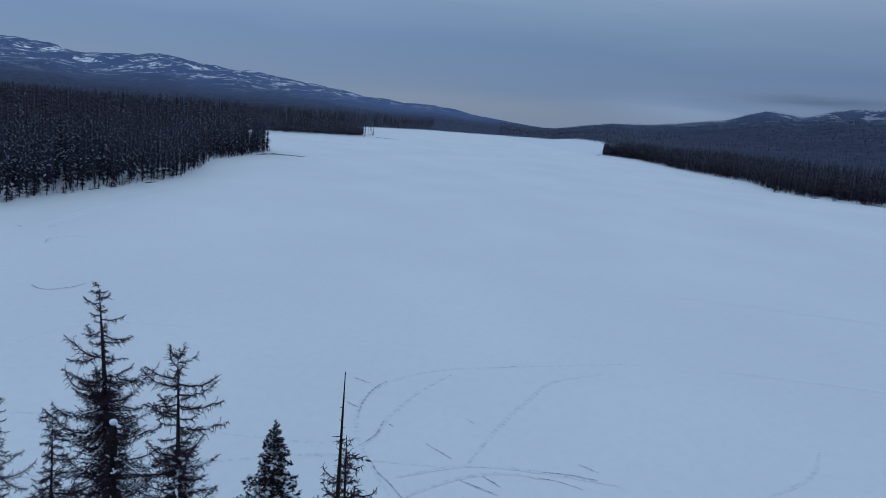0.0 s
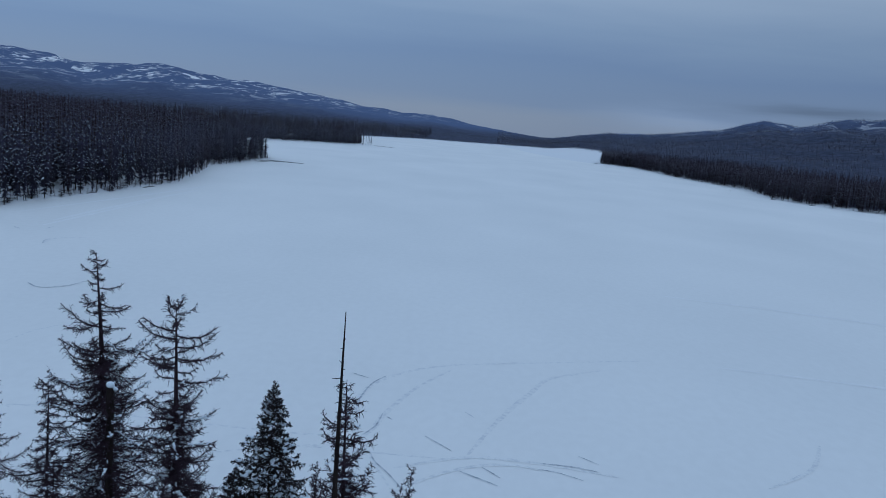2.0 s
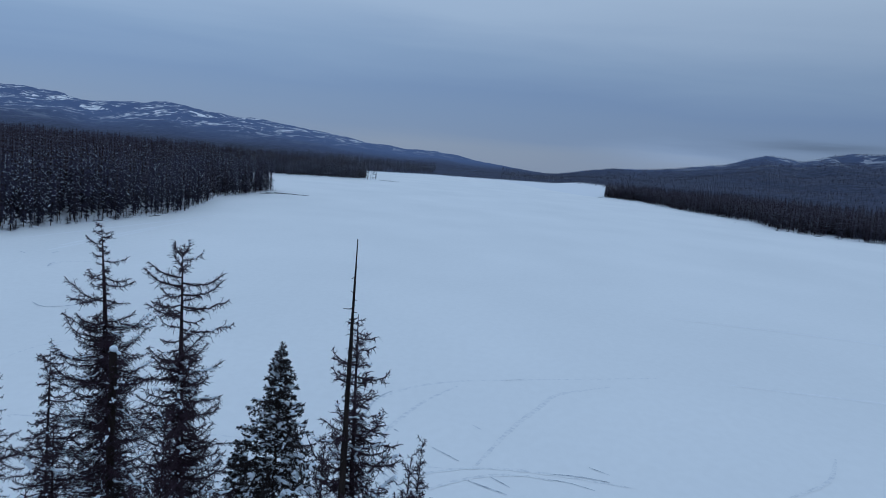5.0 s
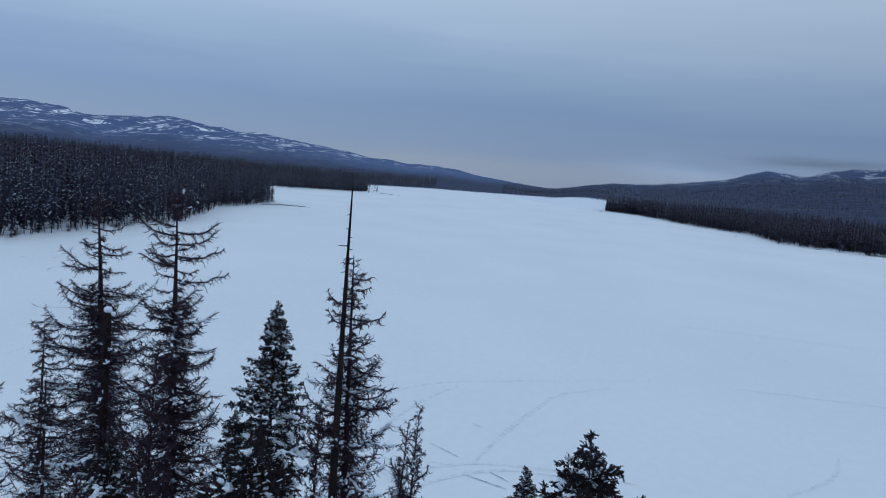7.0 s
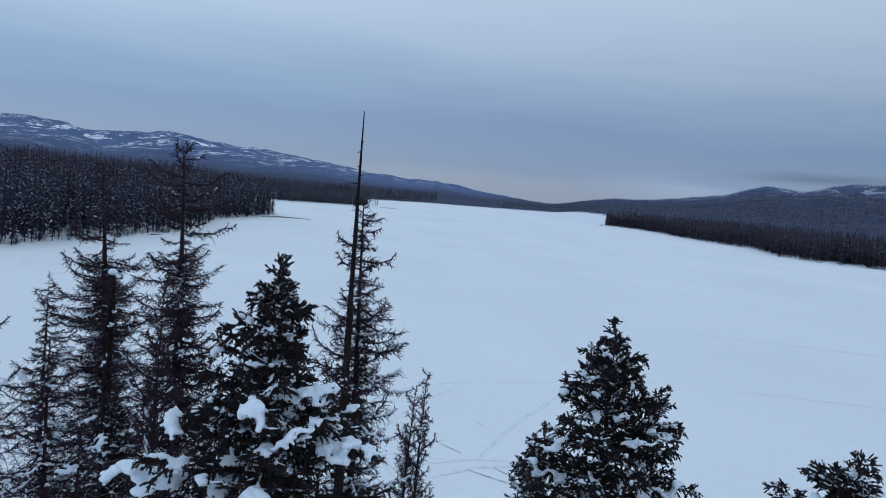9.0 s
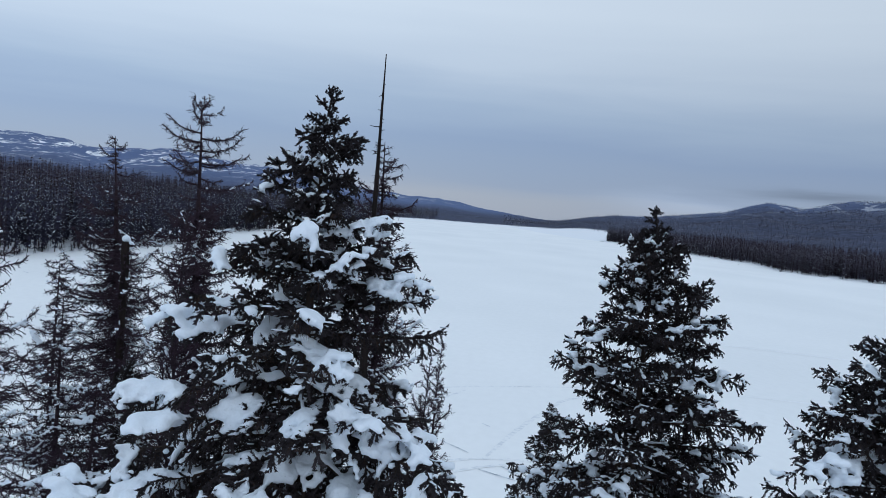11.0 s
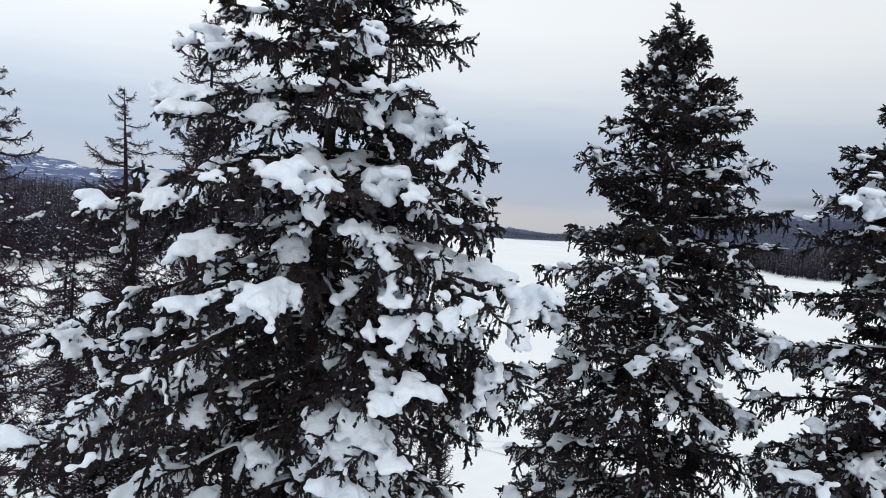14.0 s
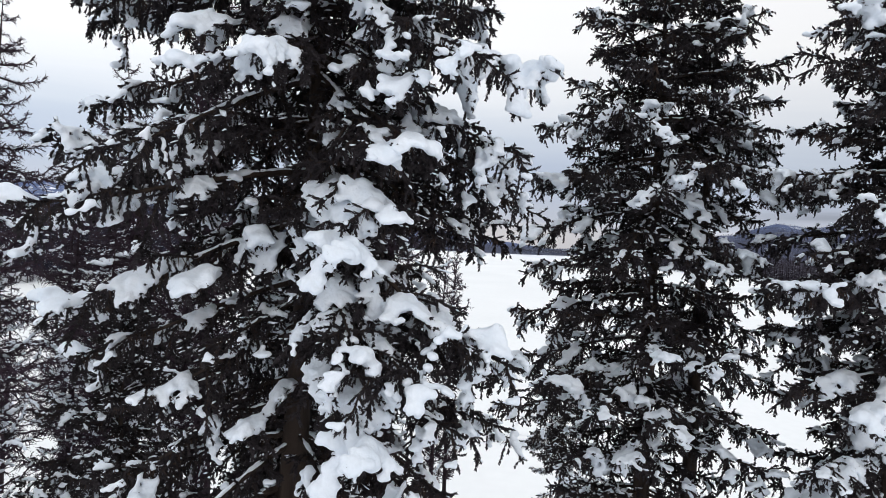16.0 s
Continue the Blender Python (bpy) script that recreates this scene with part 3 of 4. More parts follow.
def fir_branch(L, seed, sag, fine):
    """A fir bough along +x: limb, side limbs, and on them finger-like twigs clothed with needles,
    some spread flat, some hanging beneath. Returns its mesh, the limbs and the upper twigs."""
    rng = np.random.default_rng(seed)
    b = Build()
    axis = fir_axis(L, sag, rng)
    b.tube(axis, np.linspace(0.008 + 0.012 * L, 0.004, len(axis)), 5, 0)
    hang = min(1.0, 0.3 + 0.4 * L)
    limbs = [axis]
    n = int(L / 0.14) + 3
    for i in range(n):
        u = 0.13 + 0.83 * (i + rng.random() * 0.8) / n
        p, d = along(axis, min(u, 0.99))
        ln = (0.27 * L * (1.04 - u) ** 0.4 * min(1.0, 0.3 + 1.6 * u) + 0.08) * rng.uniform(0.7, 1.2)
        a = math.radians(rng.uniform(32, 62)) * (1 if i % 2 else -1)
        dd = unit([d[0] * math.cos(a) - d[1] * math.sin(a), d[0] * math.sin(a) + d[1] * math.cos(a), d[2] * 0.6 + rng.normal(0.0, 0.34)])
        limb = bent(p, dd, ln, rng.uniform(0.05, 0.5) * hang, 5)
        limb[1:] += rng.normal(0, 0.010, (4, 3))
        b.tube(limb, [0.009, 0.008, 0.007, 0.006, 0.003], 3, 0)
        limbs.append(limb)
    upper, under = [], []
    gap = 0.048 if fine else 0.072
    for k, limb in enumerate(limbs):
        ln = L if k == 0 else float(np.linalg.norm(np.diff(limb, axis=0), axis=1).sum())
        first = 0.2 if k == 0 else 0.1
        m = int(ln * (1 - first) / gap) + 2
        for i in range(m):
            u = min(0.99, first + (1 - first) * (i + rng.random()) / m)
            p, d = along(limb, u)
            side = unit(np.cross(d, [0, 0, 1.0]))
            up = np.cross(side, d)
            t = rng.uniform(0.085, 0.19) * (1.05 - 0.45 * u) * (0.7 + 0.3 * hang)
            if rng.random() < 0.34:
                # hangs beneath
                dd = unit(d * rng.uniform(0.15, 0.7) + side * rng.normal(0, 0.5) - up * rng.uniform(0.5, 1.1))
                under.append(bent(p, dd, t * rng.uniform(0.8, 1.35) * hang, 0.45, 3))
            else:
                dd = unit(d * rng.uniform(0.55, 1.0) + side * rng.uniform(0.45, 1.0) * (1 if i % 2 else -1) + up * rng.normal(0.22, 0.45))
                upper.append(bent(p, dd, t, rng.uniform(-0.15, 0.45) * hang, 3))
        upper.append(limb[-2:])
        # a blunt tuft at the end
        p, d = along(limb, 0.97)
        side = unit(np.cross(d, [0, 0, 1.0]))
        up = np.cross(side, d)
        for q in (-0.8, -0.3, 0.3, 0.8):
            dd = unit(d + side * q * rng.uniform(0.8, 1.3) + up * rng.normal(0.0, 0.4))
            upper.append(bent(p - d * rng.uniform(0, 0.06), dd, rng.uniform(0.06, 0.11), rng.uniform(0, 0.5), 3))
    twigs = upper + under
    for tw in twigs:
        b.add([tw[0] - (0, 0, 0.005), tw[0] + (0, 0.005, 0.003), tw[-1]], [(0, 1, 2)], 1)
    brush = twigs + [axis[len(axis) // 4:]] + limbs[1:]
    needles(b, rng, brush, 270 if fine else 105, 0.031 if fine else 0.048, 1)
    # a few old twigs and wisps of lichen beneath
    k = int(100 * L) if L > 0.5 else 0
    if k:
        pick = [limbs[q] for q in rng.integers(0, len(limbs), k)]
        base = np.array([along(q, rng.uniform(0.05, 0.6))[0] for q in pick])
        tip = base + np.stack([rng.normal(0, 0.04, k), rng.normal(0, 0.04, k), -rng.uniform(0.05, 0.15, k)], 1)
        w = unit(np.stack([rng.normal(size=k), rng.normal(size=k), np.zeros(k)], 1)) * 0.005
        b.add(np.stack([base - w, base + w, tip], 1).reshape(-1, 3), np.arange(3 * k).reshape(-1, 3), 2)
    return b.mesh("branch", [BARK, NEEDLES, LICHEN]), limbs, upper


def bough_snow(L, seed, limbs, upper, load):
    """The snow that lies on a bough: load 3 a great pad, 2 heavy, 1 patchy, 0 a few lumps. It covers
    whole neighbouring twigs, thick in the middle of a patch and running out into fingers at its edge."""
    rng = np.random.default_rng(seed)
    blobs, crumbs = [], []
    bar = (0.20, 0.14, 0.08, 0.0)[load]
    thick = (0.027, 0.032, 0.036, 0.037)[load] * (0.85 + 0.15 * min(L, 2.0))
    grain = (6.5, 5.0, 3.6, 2.3)[load]

    def cover(p):
        """Depth of the snow at a place of the bough, in patches."""
        c = noise.noise(Vector((p[0] * grain, p[1] * grain * 0.8, seed * 0.37))) + 0.25 * noise.noise(Vector((p[0] * 11, p[1] * 11, seed * 0.71)))
        out, aside = p[0] / L, abs(p[1]) / L
        if load == 3:
            # one long ridge over the outer bough
            return 0.95 * c + 0.30 * min(1.0, max(0.0, out - 0.2) * 3.3) - 0.16 - 4.8 * max(0.0, aside - 0.045)
        return c - bar + (0.18 * min(1.0, out * 1.3) - 0.12) - (0.5 if out < 0.12 else 0) - 1.2 * max(0.0, aside - 0.08)

    def laid(pts, wide, first=0.0, last=1.0):
        ln = float(np.linalg.norm(np.diff(pts, axis=0), axis=1).sum()) * (last - first)
        m = max(2, int(ln / 0.032))
        for i in range(m):
            p, d = along(pts, min(0.995, first + (last - first) * i / (m - 1)))
            depth = cover(p)
            if depth <= 0:
                continue
            k = min(1.0, depth / 0.45)
            r = thick * wide * (0.66 + (1.0 if load == 3 else 0.6) * k) * rng.uniform(0.8, 1.2)
            blobs.append(((p[0] + rng.normal(0, 0.006), p[1] + rng.normal(0, 0.006), p[2] + r * (0.38 + 0.35 * k)),
                          (r * rng.uniform(1.0, 1.35), r * rng.uniform(0.8, 1.0), r * rng.uniform(0.62, 0.85)), math.atan2(d[1], d[0])))

    laid(limbs[0], 1.15, 0.15)
    for limb in limbs[1:]:
        laid(limb, 1.0)
    for tw in upper:
        if rng.random() < 0.86:
            laid(tw, 0.74, 0.0, rng.uniform(0.7, 1.0))
        if rng.random() < 0.10:
            p, d = along(tw, rng.uniform(0.3, 0.95))
            crumbs.append((p + np.array([0, 0, 0.014]), rng.uniform(0.010, 0.020), math.atan2(d[1], d[0])))
    # the patches closed between their twigs
    if load:
        bed = np.concatenate([np.array([along(tw, q)[0] for q in np.linspace(0, 0.95, 5 if len(tw) < 4 else 16)]) for tw in limbs + upper])
        for gx in np.arange(0.15 * L, L * 1.04, 0.045):
            for gy in np.arange(-0.34 * L, 0.34 * L, 0.045):
                x, y = gx + rng.normal(0, 0.012), gy + rng.normal(0, 0.012)
                near = np.hypot(bed[:, 0] - x, bed[:, 1] - y)
                if near.min() > 0.05:
                    continue
                z = bed[near < 0.07, 2].mean()
                depth = cover((x, y, z))
                if depth > 0.05:
                    k = min(1.0, depth / 0.45)
                    r = thick * (0.75 + 0.6 * k) * rng.uniform(0.85, 1.15)
                    blobs.append(((x, y, z + r * (0.15 + 0.45 * k)), (r * 1.1, r, r * 0.72), rng.uniform(0, 3)))
    # a thin line of snow on the bare limb
    for i in range(int(L / 0.05)):
        p, d = along(limbs[0], 0.03 + 0.5 * i * 0.05 / L)
        if rng.random() < (0.3, 0.5, 0.7, 0.7)[load]:
            r = rng.uniform(0.016, 0.024) + 0.004 * L
            blobs.append(((p[0], p[1], p[2] + r * 0.7), (r * 1.7, r, r * 0.7), math.atan2(d[1], d[0])))
    if not blobs:
        p, d = along(limbs[0], 0.6)
        blobs.append(((p[0], p[1], p[2] + 0.02), (0.05, 0.03, 0.025), 0))
    me = melted("snow", blobs, 0.017 if L < 0.7 else 0.019, 1)
    # crumbs too small to run together
    b = Build()
    for c, r, a in crumbs:
        v = CRUMB[0] * np.array([r * rng.uniform(1.8, 4.2), r * rng.uniform(0.7, 1.2), r * 0.5]) * rng.uniform(0.5, 1.4, (len(CRUMB[0]), 1))
        v = np.stack([v[:, 0] * math.cos(a) - v[:, 1] * math.sin(a), v[:, 0] * math.sin(a) + v[:, 1] * math.cos(a), v[:, 2]], 1)
        b.add(v + c, CRUMB[1])
    return joined(me, b)


def joined(me, b):
    """The mesh me and the gathered triangles, as one smooth mesh."""
    if not b.n:
        return me
    me.calc_loop_triangles()
    v = np.empty(len(me.vertices) * 3, np.float32)
    me.vertices.foreach_get("co", v)
    f = np.empty(len(me.loop_triangles) * 3, np.int32)
    me.loop_triangles.foreach_get("vertices", f)
    v, f = v.reshape(-1, 3), f.reshape(-1, 3)
    bv, bf, _ = b.arrays()
    out = raw_mesh(me.name, np.concatenate([v, bv]), np.concatenate([f, bf + len(v)]), np.zeros(len(f) + len(bf)), [SNOW], True)
    bpy.data.meshes.remove(me)
    return out


CRUMB = ball(3, 5)
FIR_SIZES = (0.35, 0.6, 0.95, 1.35, 1.8, 2.3)
FIR_BOUGHS = {}
for size in FIR_SIZES:
    for variant in range(4):
        seed = int(size * 100) * 10 + variant
        mesh, axis_pts, bed_list = fir_branch(size, seed, 0.08 + 0.10 * size ** 0.6 + 0.05 * variant, True)
        coarse = fir_branch(size, seed, 0.08 + 0.10 * size ** 0.6 + 0.05 * variant, False)[0] if variant < 2 else None
        FIR_BOUGHS[size, variant] = (mesh, coarse, [bough_snow(size, seed + 5000 + k, axis_pts, bed_list, k) for k in range(4)])


def trunk_mesh(pts, radii, mat, sides=10, rough=0.06, seed=0):
    rng = np.random.default_rng(seed)
    b = Build()
    b.tube(pts, radii, sides, 0)
    v, f, m = b.arrays()
    c = np.repeat(np.asarray(pts, float), sides, 0)
    v = c + (v - c) * (1 + rng.normal(0, rough, (len(v), 1)))
    return raw_mesh("trunk", v, f, m, [mat], True)


def trunk_line(h, bend, seed, k=28):
    u = np.linspace(0, 1, k)
    rng = np.random.default_rng(seed)
    a = rng.uniform(0, 6, 2)
    return np.stack([bend * np.sin(u * 4 + a[0]) * u, bend * np.sin(u * 3.3 + a[1]) * u, u * h], 1)


def fir_tree(base, top, reach, seed, label, loads=(0.3, 0.4, 0.3), seen=10.5, special=(), tilt_top=38, group="near trees", step=1.0, girth=0.012, fine=True, bare=None, droop=10, lower=None):
    """reach(d): length of the boughs d metres under the tip. loads: shares of light, patchy and heavy snow. special: (d, azimuth, length, load). bare: (d, azimuth, half width) of a side that has lost its boughs. lower: (d, loads) further down."""
    base, top = Vector(base), Vector(top)
    rng = random.Random(seed)
    root = tagged(new("fir_tree"), label, "fir tree", group)
    root.location = base
    h = (top - base).length
    line = trunk_line(h, 0.05, seed)
    lean = (top - base).normalized()
    line[:, 0] += line[:, 2] * lean.x
    line[:, 1] += line[:, 2] * lean.y
    u = np.linspace(0, 1, len(line))
    part("trunk", trunk_mesh(line, 0.006 + girth * h * (1 - u) ** 0.9, BARK, 10, 0.05, seed), root, label="dark rough fir bark")

    def bough(d, az, length, load, tilt):
        size = min(FIR_SIZES, key=lambda q: abs(math.log(q / length)))
        mesh, coarse, snows = FIR_BOUGHS[size, rng.randrange(4 if fine else 2)]
        p, _ = along(line, max(0.0, 1 - d / h))
        k = length / size
        m = pose(*p, 0, 0, az) @ pose(0, 0, 0, 0, -tilt, 0) @ Matrix.Diagonal((k, k * rng.choice((-1, 1)), k, 1))
        ob = part("branch", mesh if fine and d < seen else coarse or mesh, root, m)
        if load is not None:
            tagged(part("snow", snows[load], ob, None, "fresh white snow load"), kind="stuff")

    def tilt_at(d):
        return tilt_top - (tilt_top + droop) * min(1.0, d / 5.0) ** 0.6

    taken = []
    for d, az, length, load, *tilt in special:
        slope = tilt[0] if tilt else tilt_at(d) + 2
        d += length * (math.sin(radians(slope)) - 0.03)
        taken.append((d, az, load))
        bough(d, az, length, load, slope)
    d, turn = 0.06, rng.uniform(0, 360)
    while d < h - 3.0:
        r = reach(d)
        deep = d > seen
        n = 5 if d < 0.8 else 6 if not deep else 3
        for i in range(n):
            az = turn + 360 * (i + rng.uniform(-0.28, 0.28)) / n
            if any(-0.14 < sd - d < (0.42 if heavy == 3 else 0.14) and abs((az - sa + 180) % 360 - 180) < 20 for sd, sa, heavy in taken):
                continue
            if bare and d > bare[0] and abs((az - bare[1] + 180) % 360 - 180) < bare[2] and rng.random() < 0.9:
                continue
            length = max(0.2, r * rng.choice((rng.uniform(0.5, 0.9), rng.uniform(0.8, 1.15))))
            pick = rng.random()
            shares = lower[1] if lower and d > lower[0] else loads
            load = 0 if pick < shares[0] else 1 if pick < shares[0] + shares[1] else 2
            if load == 2 and d < 0.8:
                load = 1
            bough(d + rng.uniform(-0.06, 0.06), az, length, load, tilt_at(d) + rng.gauss(0, 10))
        if not deep:
            bough(d + 0.1, rng.uniform(0, 360), max(0.2, r * 0.45), 0 if rng.random() < 0.6 else None, tilt_at(d) + rng.uniform(0, 25))
        turn += 137
        d += (0.12 + 0.10 * min(1.0, d / 1.5) + 0.06 * min(1.0, d / 5)) * step * (2.2 if deep else 1.5 if lower and d > lower[0] else 1.0)
    bough(0.02, rng.uniform(0, 360), 0.3, None, 82)
    return root


def larch_branch(L, seed, wild):
    """A bare larch bough along +x: limb, kinked side twigs, knobbly spurs."""
    rng = np.random.default_rng(seed)
    b = Build()
    k = 8
    u = np.linspace(0, 1, k)
    axis = np.stack([L * u, L * 0.07 * np.sin(u * 5 + rng.random() * 6) * u, L * (-0.26 * u + 0.42 * u ** 2.4) + rng.normal(0, 0.032 * L, k) * u], 1)
    b.tube(axis, np.linspace(0.012 + 0.014 * L, 0.009, k), 4, 0)
    twigs, spur = [], [axis]
    n = int(L / 0.030) + 5
    for i in range(n):
        t = 0.08 + 0.9 * (i + rng.random()) / n
        p, d = along(axis, t)
        a = math.radians(rng.uniform(35, 85)) * (1 if i % 2 else -1)
        ln = (0.17 * L * (1 - t) ** 0.5 + 0.08) * rng.uniform(0.3, 1.35)
        dd = unit([d[0] * math.cos(a) - d[1] * math.sin(a), d[0] * math.sin(a) + d[1] * math.cos(a), rng.normal(0.0, 0.35 + 0.2 * wild)])
        tw = bent(p, dd, ln, rng.uniform(-0.25, 0.55), 4) + np.concatenate([np.zeros((1, 3)), rng.normal(0, 0.05 * ln + 0.006, (3, 3))])
        b.tube(tw, [0.011, 0.010, 0.009, 0.005], 3, 1)
        twigs.append((tw, ln))
        spur.append(tw)
        for j in range(int(ln / 0.040)):
            q, e = along(tw, rng.uniform(0.15, 0.98))
            w = unit(e * 0.5 + rng.normal(0, 0.7, 3) + np.array([0, 0, -0.15]))
            end = q + w * rng.uniform(0.05, 0.17)
            s = unit(np.cross(w, rng.normal(size=3))) * 0.006
            b.add([q - s, q + s, end], [(0, 1, 2)], 1)
    c, d = [], []
    for pts in spur:
        for p, q in zip(pts[:-1], pts[1:]):
            m = max(1, int(np.linalg.norm(q - p) / 0.024))
            t = rng.random((m, 1))
            c.append(p + (q - p) * t)
    c = np.concatenate(c)
    o = unit(rng.normal(size=c.shape))
    w = unit(np.cross(o, rng.normal(size=c.shape))) * 0.008
    b.add(np.stack([c - w, c + w, c + o * 0.030], 1).reshape(-1, 3), np.arange(3 * len(c)).reshape(-1, 3), 1)
    return b.mesh("branch", [LARCH_BARK, TWIGS]), axis, twigs


def larch_snow(L, seed, axis, twigs, load):
    rng = np.random.default_rng(seed)
    blobs = []
    for i in range(int(L * (3.5, 8, 8)[load]) + 1):
        p, d = along(axis, rng.uniform(0.05, 0.95))
        r = rng.uniform(0.025, 0.05) * (0.85, 1.15, 1.7)[load]
        for j in range(1 + rng.integers(0, 3)):
            q = p + d * r * j * 0.9
            blobs.append(((q[0], q[1], q[2] + r * 0.45), (r * 1.4, r, r * 0.7), math.atan2(d[1], d[0])))
    for tw, ln in twigs:
        if rng.random() < (0.10, 0.30, 0.5)[load]:
            p, d = along(tw, rng.uniform(0.2, 0.9))
            r = rng.uniform(0.02, 0.045) * (1, 1, 1.5)[load]
            blobs.append(((p[0], p[1], p[2] + r * 0.4), (r * 1.8, r, r * 0.75), math.atan2(d[1], d[0])))
    return melted("snow", blobs, 0.022, 2)


LARCH_SIZES = (0.45, 0.8, 1.2, 1.7, 2.3)
LARCH_BOUGHS = {}
for size in LARCH_SIZES:
    for variant in range(4):
        seed = 9000 + int(size * 100) * 10 + variant
        mesh, axis_pts, twig_list = larch_branch(size, seed, variant % 2)
        LARCH_BOUGHS[size, variant] = (mesh, [larch_snow(size, seed + 77 + k, axis_pts, twig_list, k) for k in range(3)])


def larch_tree(base, top, reach, seed, label, gap, snowy=lambda d: 0.3, tilt=lambda d: 10.0, seen=14.0, bend=0.12, girth=0.0105, special=(), group="near trees", laden=99.0):
    """gap(d): metres between boughs d metres under the tip; snowy(d): share of boughs that carry snow; laden: metres under the tip from which the snow lies thick."""
    base, top = Vector(base), Vector(top)
    rng = random.Random(seed)
    root = tagged(new("larch_tree"), label, "larch tree", group)
    root.location = base
    h = (top - base).length
    lean = (top - base).normalized()
    line = trunk_line(h, bend, seed, 36)
    line[:, :2] -= line[-1:, :2] * (line[:, 2:] / h)
    line[:, 0] += line[:, 2] * lean.x
    line[:, 1] += line[:, 2] * lean.y
    u = np.linspace(0, 1, len(line))
    part("trunk", trunk_mesh(line, 0.007 + girth * h * (1 - u) ** 0.85, LARCH_BARK, 9, 0.07, seed), root, label="dark flaky larch bark")

    def bough(d, az, length, load, lift):
        size = min(LARCH_SIZES, key=lambda q: abs(math.log(q / length)))
        mesh, snows = LARCH_BOUGHS[size, rng.randrange(4)]
        p, _ = along(line, max(0.0, 1 - d / h))
        k = length / size
        m = pose(*p, 0, 0, az) @ pose(0, 0, 0, 0, -lift, 0) @ Matrix.Diagonal((k, k * rng.choice((-1, 1)), k, 1))
        ob = part("branch", mesh, root, m)
        if load is not None:
            tagged(part("snow", snows[load], ob, None, "small clumps of white snow"), kind="stuff")

    for d, az, length, lift in special:
        bough(d, az, length, 0 if rng.random() < 0.4 else None, lift)
    d, az = 0.08, rng.uniform(0, 360)
    while d < min(h - 2.5, seen):
        length = max(0.2, reach(d) * rng.choice((rng.uniform(0.25, 0.7), rng.uniform(0.6, 1.3))))
        load = None
        if rng.random() < snowy(d):
            load = 2 if d > laden and rng.random() < 0.18 else 1 if d > 3 and rng.random() < 0.65 else 0
        bough(d, az, length, load, tilt(d) + rng.gauss(0, 14))
        az += 137.5 + rng.uniform(-25, 25)
        d += gap(d) * rng.uniform(0.5, 1.5)
    return root


# the great fir nearest the camera
GREAT_UPPER = [(0.7, -110, 0.5, 2), (0.9, -22, 0.8, 3), (1.1, -88, 0.75, 3), (1.2, -49, 0.8, 2), (1.45, -72, 0.85, 3), (1.2, 15, 0.95, 1), (1.3, -175, 0.9, 2), (1.7, 20, 1.15, 1), (1.4, -10, 1.15, 2), (1.8, -168, 1.1, 2), (1.8, -79, 1.1, 3), (2.0, -6, 1.25, 2), (2.0, 172, 1.55, 2)]
GREAT_SHOULDER = [(2.1, -70, 1.25, 2), (2.6, -165, 1.6, 3), (2.6, -48, 1.4, 2), (2.8, -78, 1.4, 3), (2.8, -32, 1.55, 2), (2.9, -150, 1.5, 3), (3.0, -38, 1.85, 2),
               (3.4, -94, 1.55, 3), (3.4, -46, 1.55, 2), (3.4, 178, 1.9, 2), (3.5, -74, 1.55, 2), (3.7, -14, 1.8, 2), (3.8, -166, 2.25, 3), (4.0, -44, 1.7, 2)]
GREAT_MIDDLE = [(3.9, 178, 2.4, 2), (4.1, -138, 1.5, 3), (4.3, -42, 2.3, 2), (4.4, -97, 1.75, 3), (4.4, -16, 2.4, 3), (4.5, -47, 1.8, 2), (4.6, -121, 1.8, 3), (4.8, -172, 2.3, 2),
                (5.0, -12, 2.35, 2), (5.1, -48, 1.9, 3), (5.3, -4, 2.25, 1), (5.3, -58, 1.95, 3, -30), (5.6, -150, 2.2, 3), (5.7, 8, 1.85, 0), (5.7, -54, 2.0, 3, -32)]
GREAT_LOWER = [(6.1, -66, 2.1, 3, -36), (6.4, -128, 1.5, 3), (6.7, -158, 2.5, 3), (6.7, -36, 2.45, 2), (6.8, -64, 2.2, 3, -38), (6.9, -20, 2.5, 2), (7.0, -125, 1.3, 2), (7.0, -48, 2.3, 3),
               (7.1, -58, 2.3, 2, -34), (7.2, -165, 2.3, 2), (7.4, -140, 1.7, 3), (7.7, -112, 1.0, 3), (7.7, -60, 2.3, 3, -34), (8.2, -160, 1.9, 1), (7.5, -28, 2.1, 2), (8.0, -35, 2.0, 1)]
fir_tree((-1.95, 10.6, ground_at(-1.95, 10.6)), (-1.65, 10.6, 22.24), lambda d: min(0.16 + 0.54 * d, 1.55 + 0.4 * max(0, d - 2.8), 2.45), 3,
         "great dark fir with boughs bent under thick snow", (0.55, 0.36, 0.09), 10.0, GREAT_UPPER + GREAT_SHOULDER + GREAT_MIDDLE + GREAT_LOWER, girth=0.0145, bare=(4.3, -92, 30), droop=23, lower=(4.4, (0.44, 0.44, 0.12)), step=1.25)
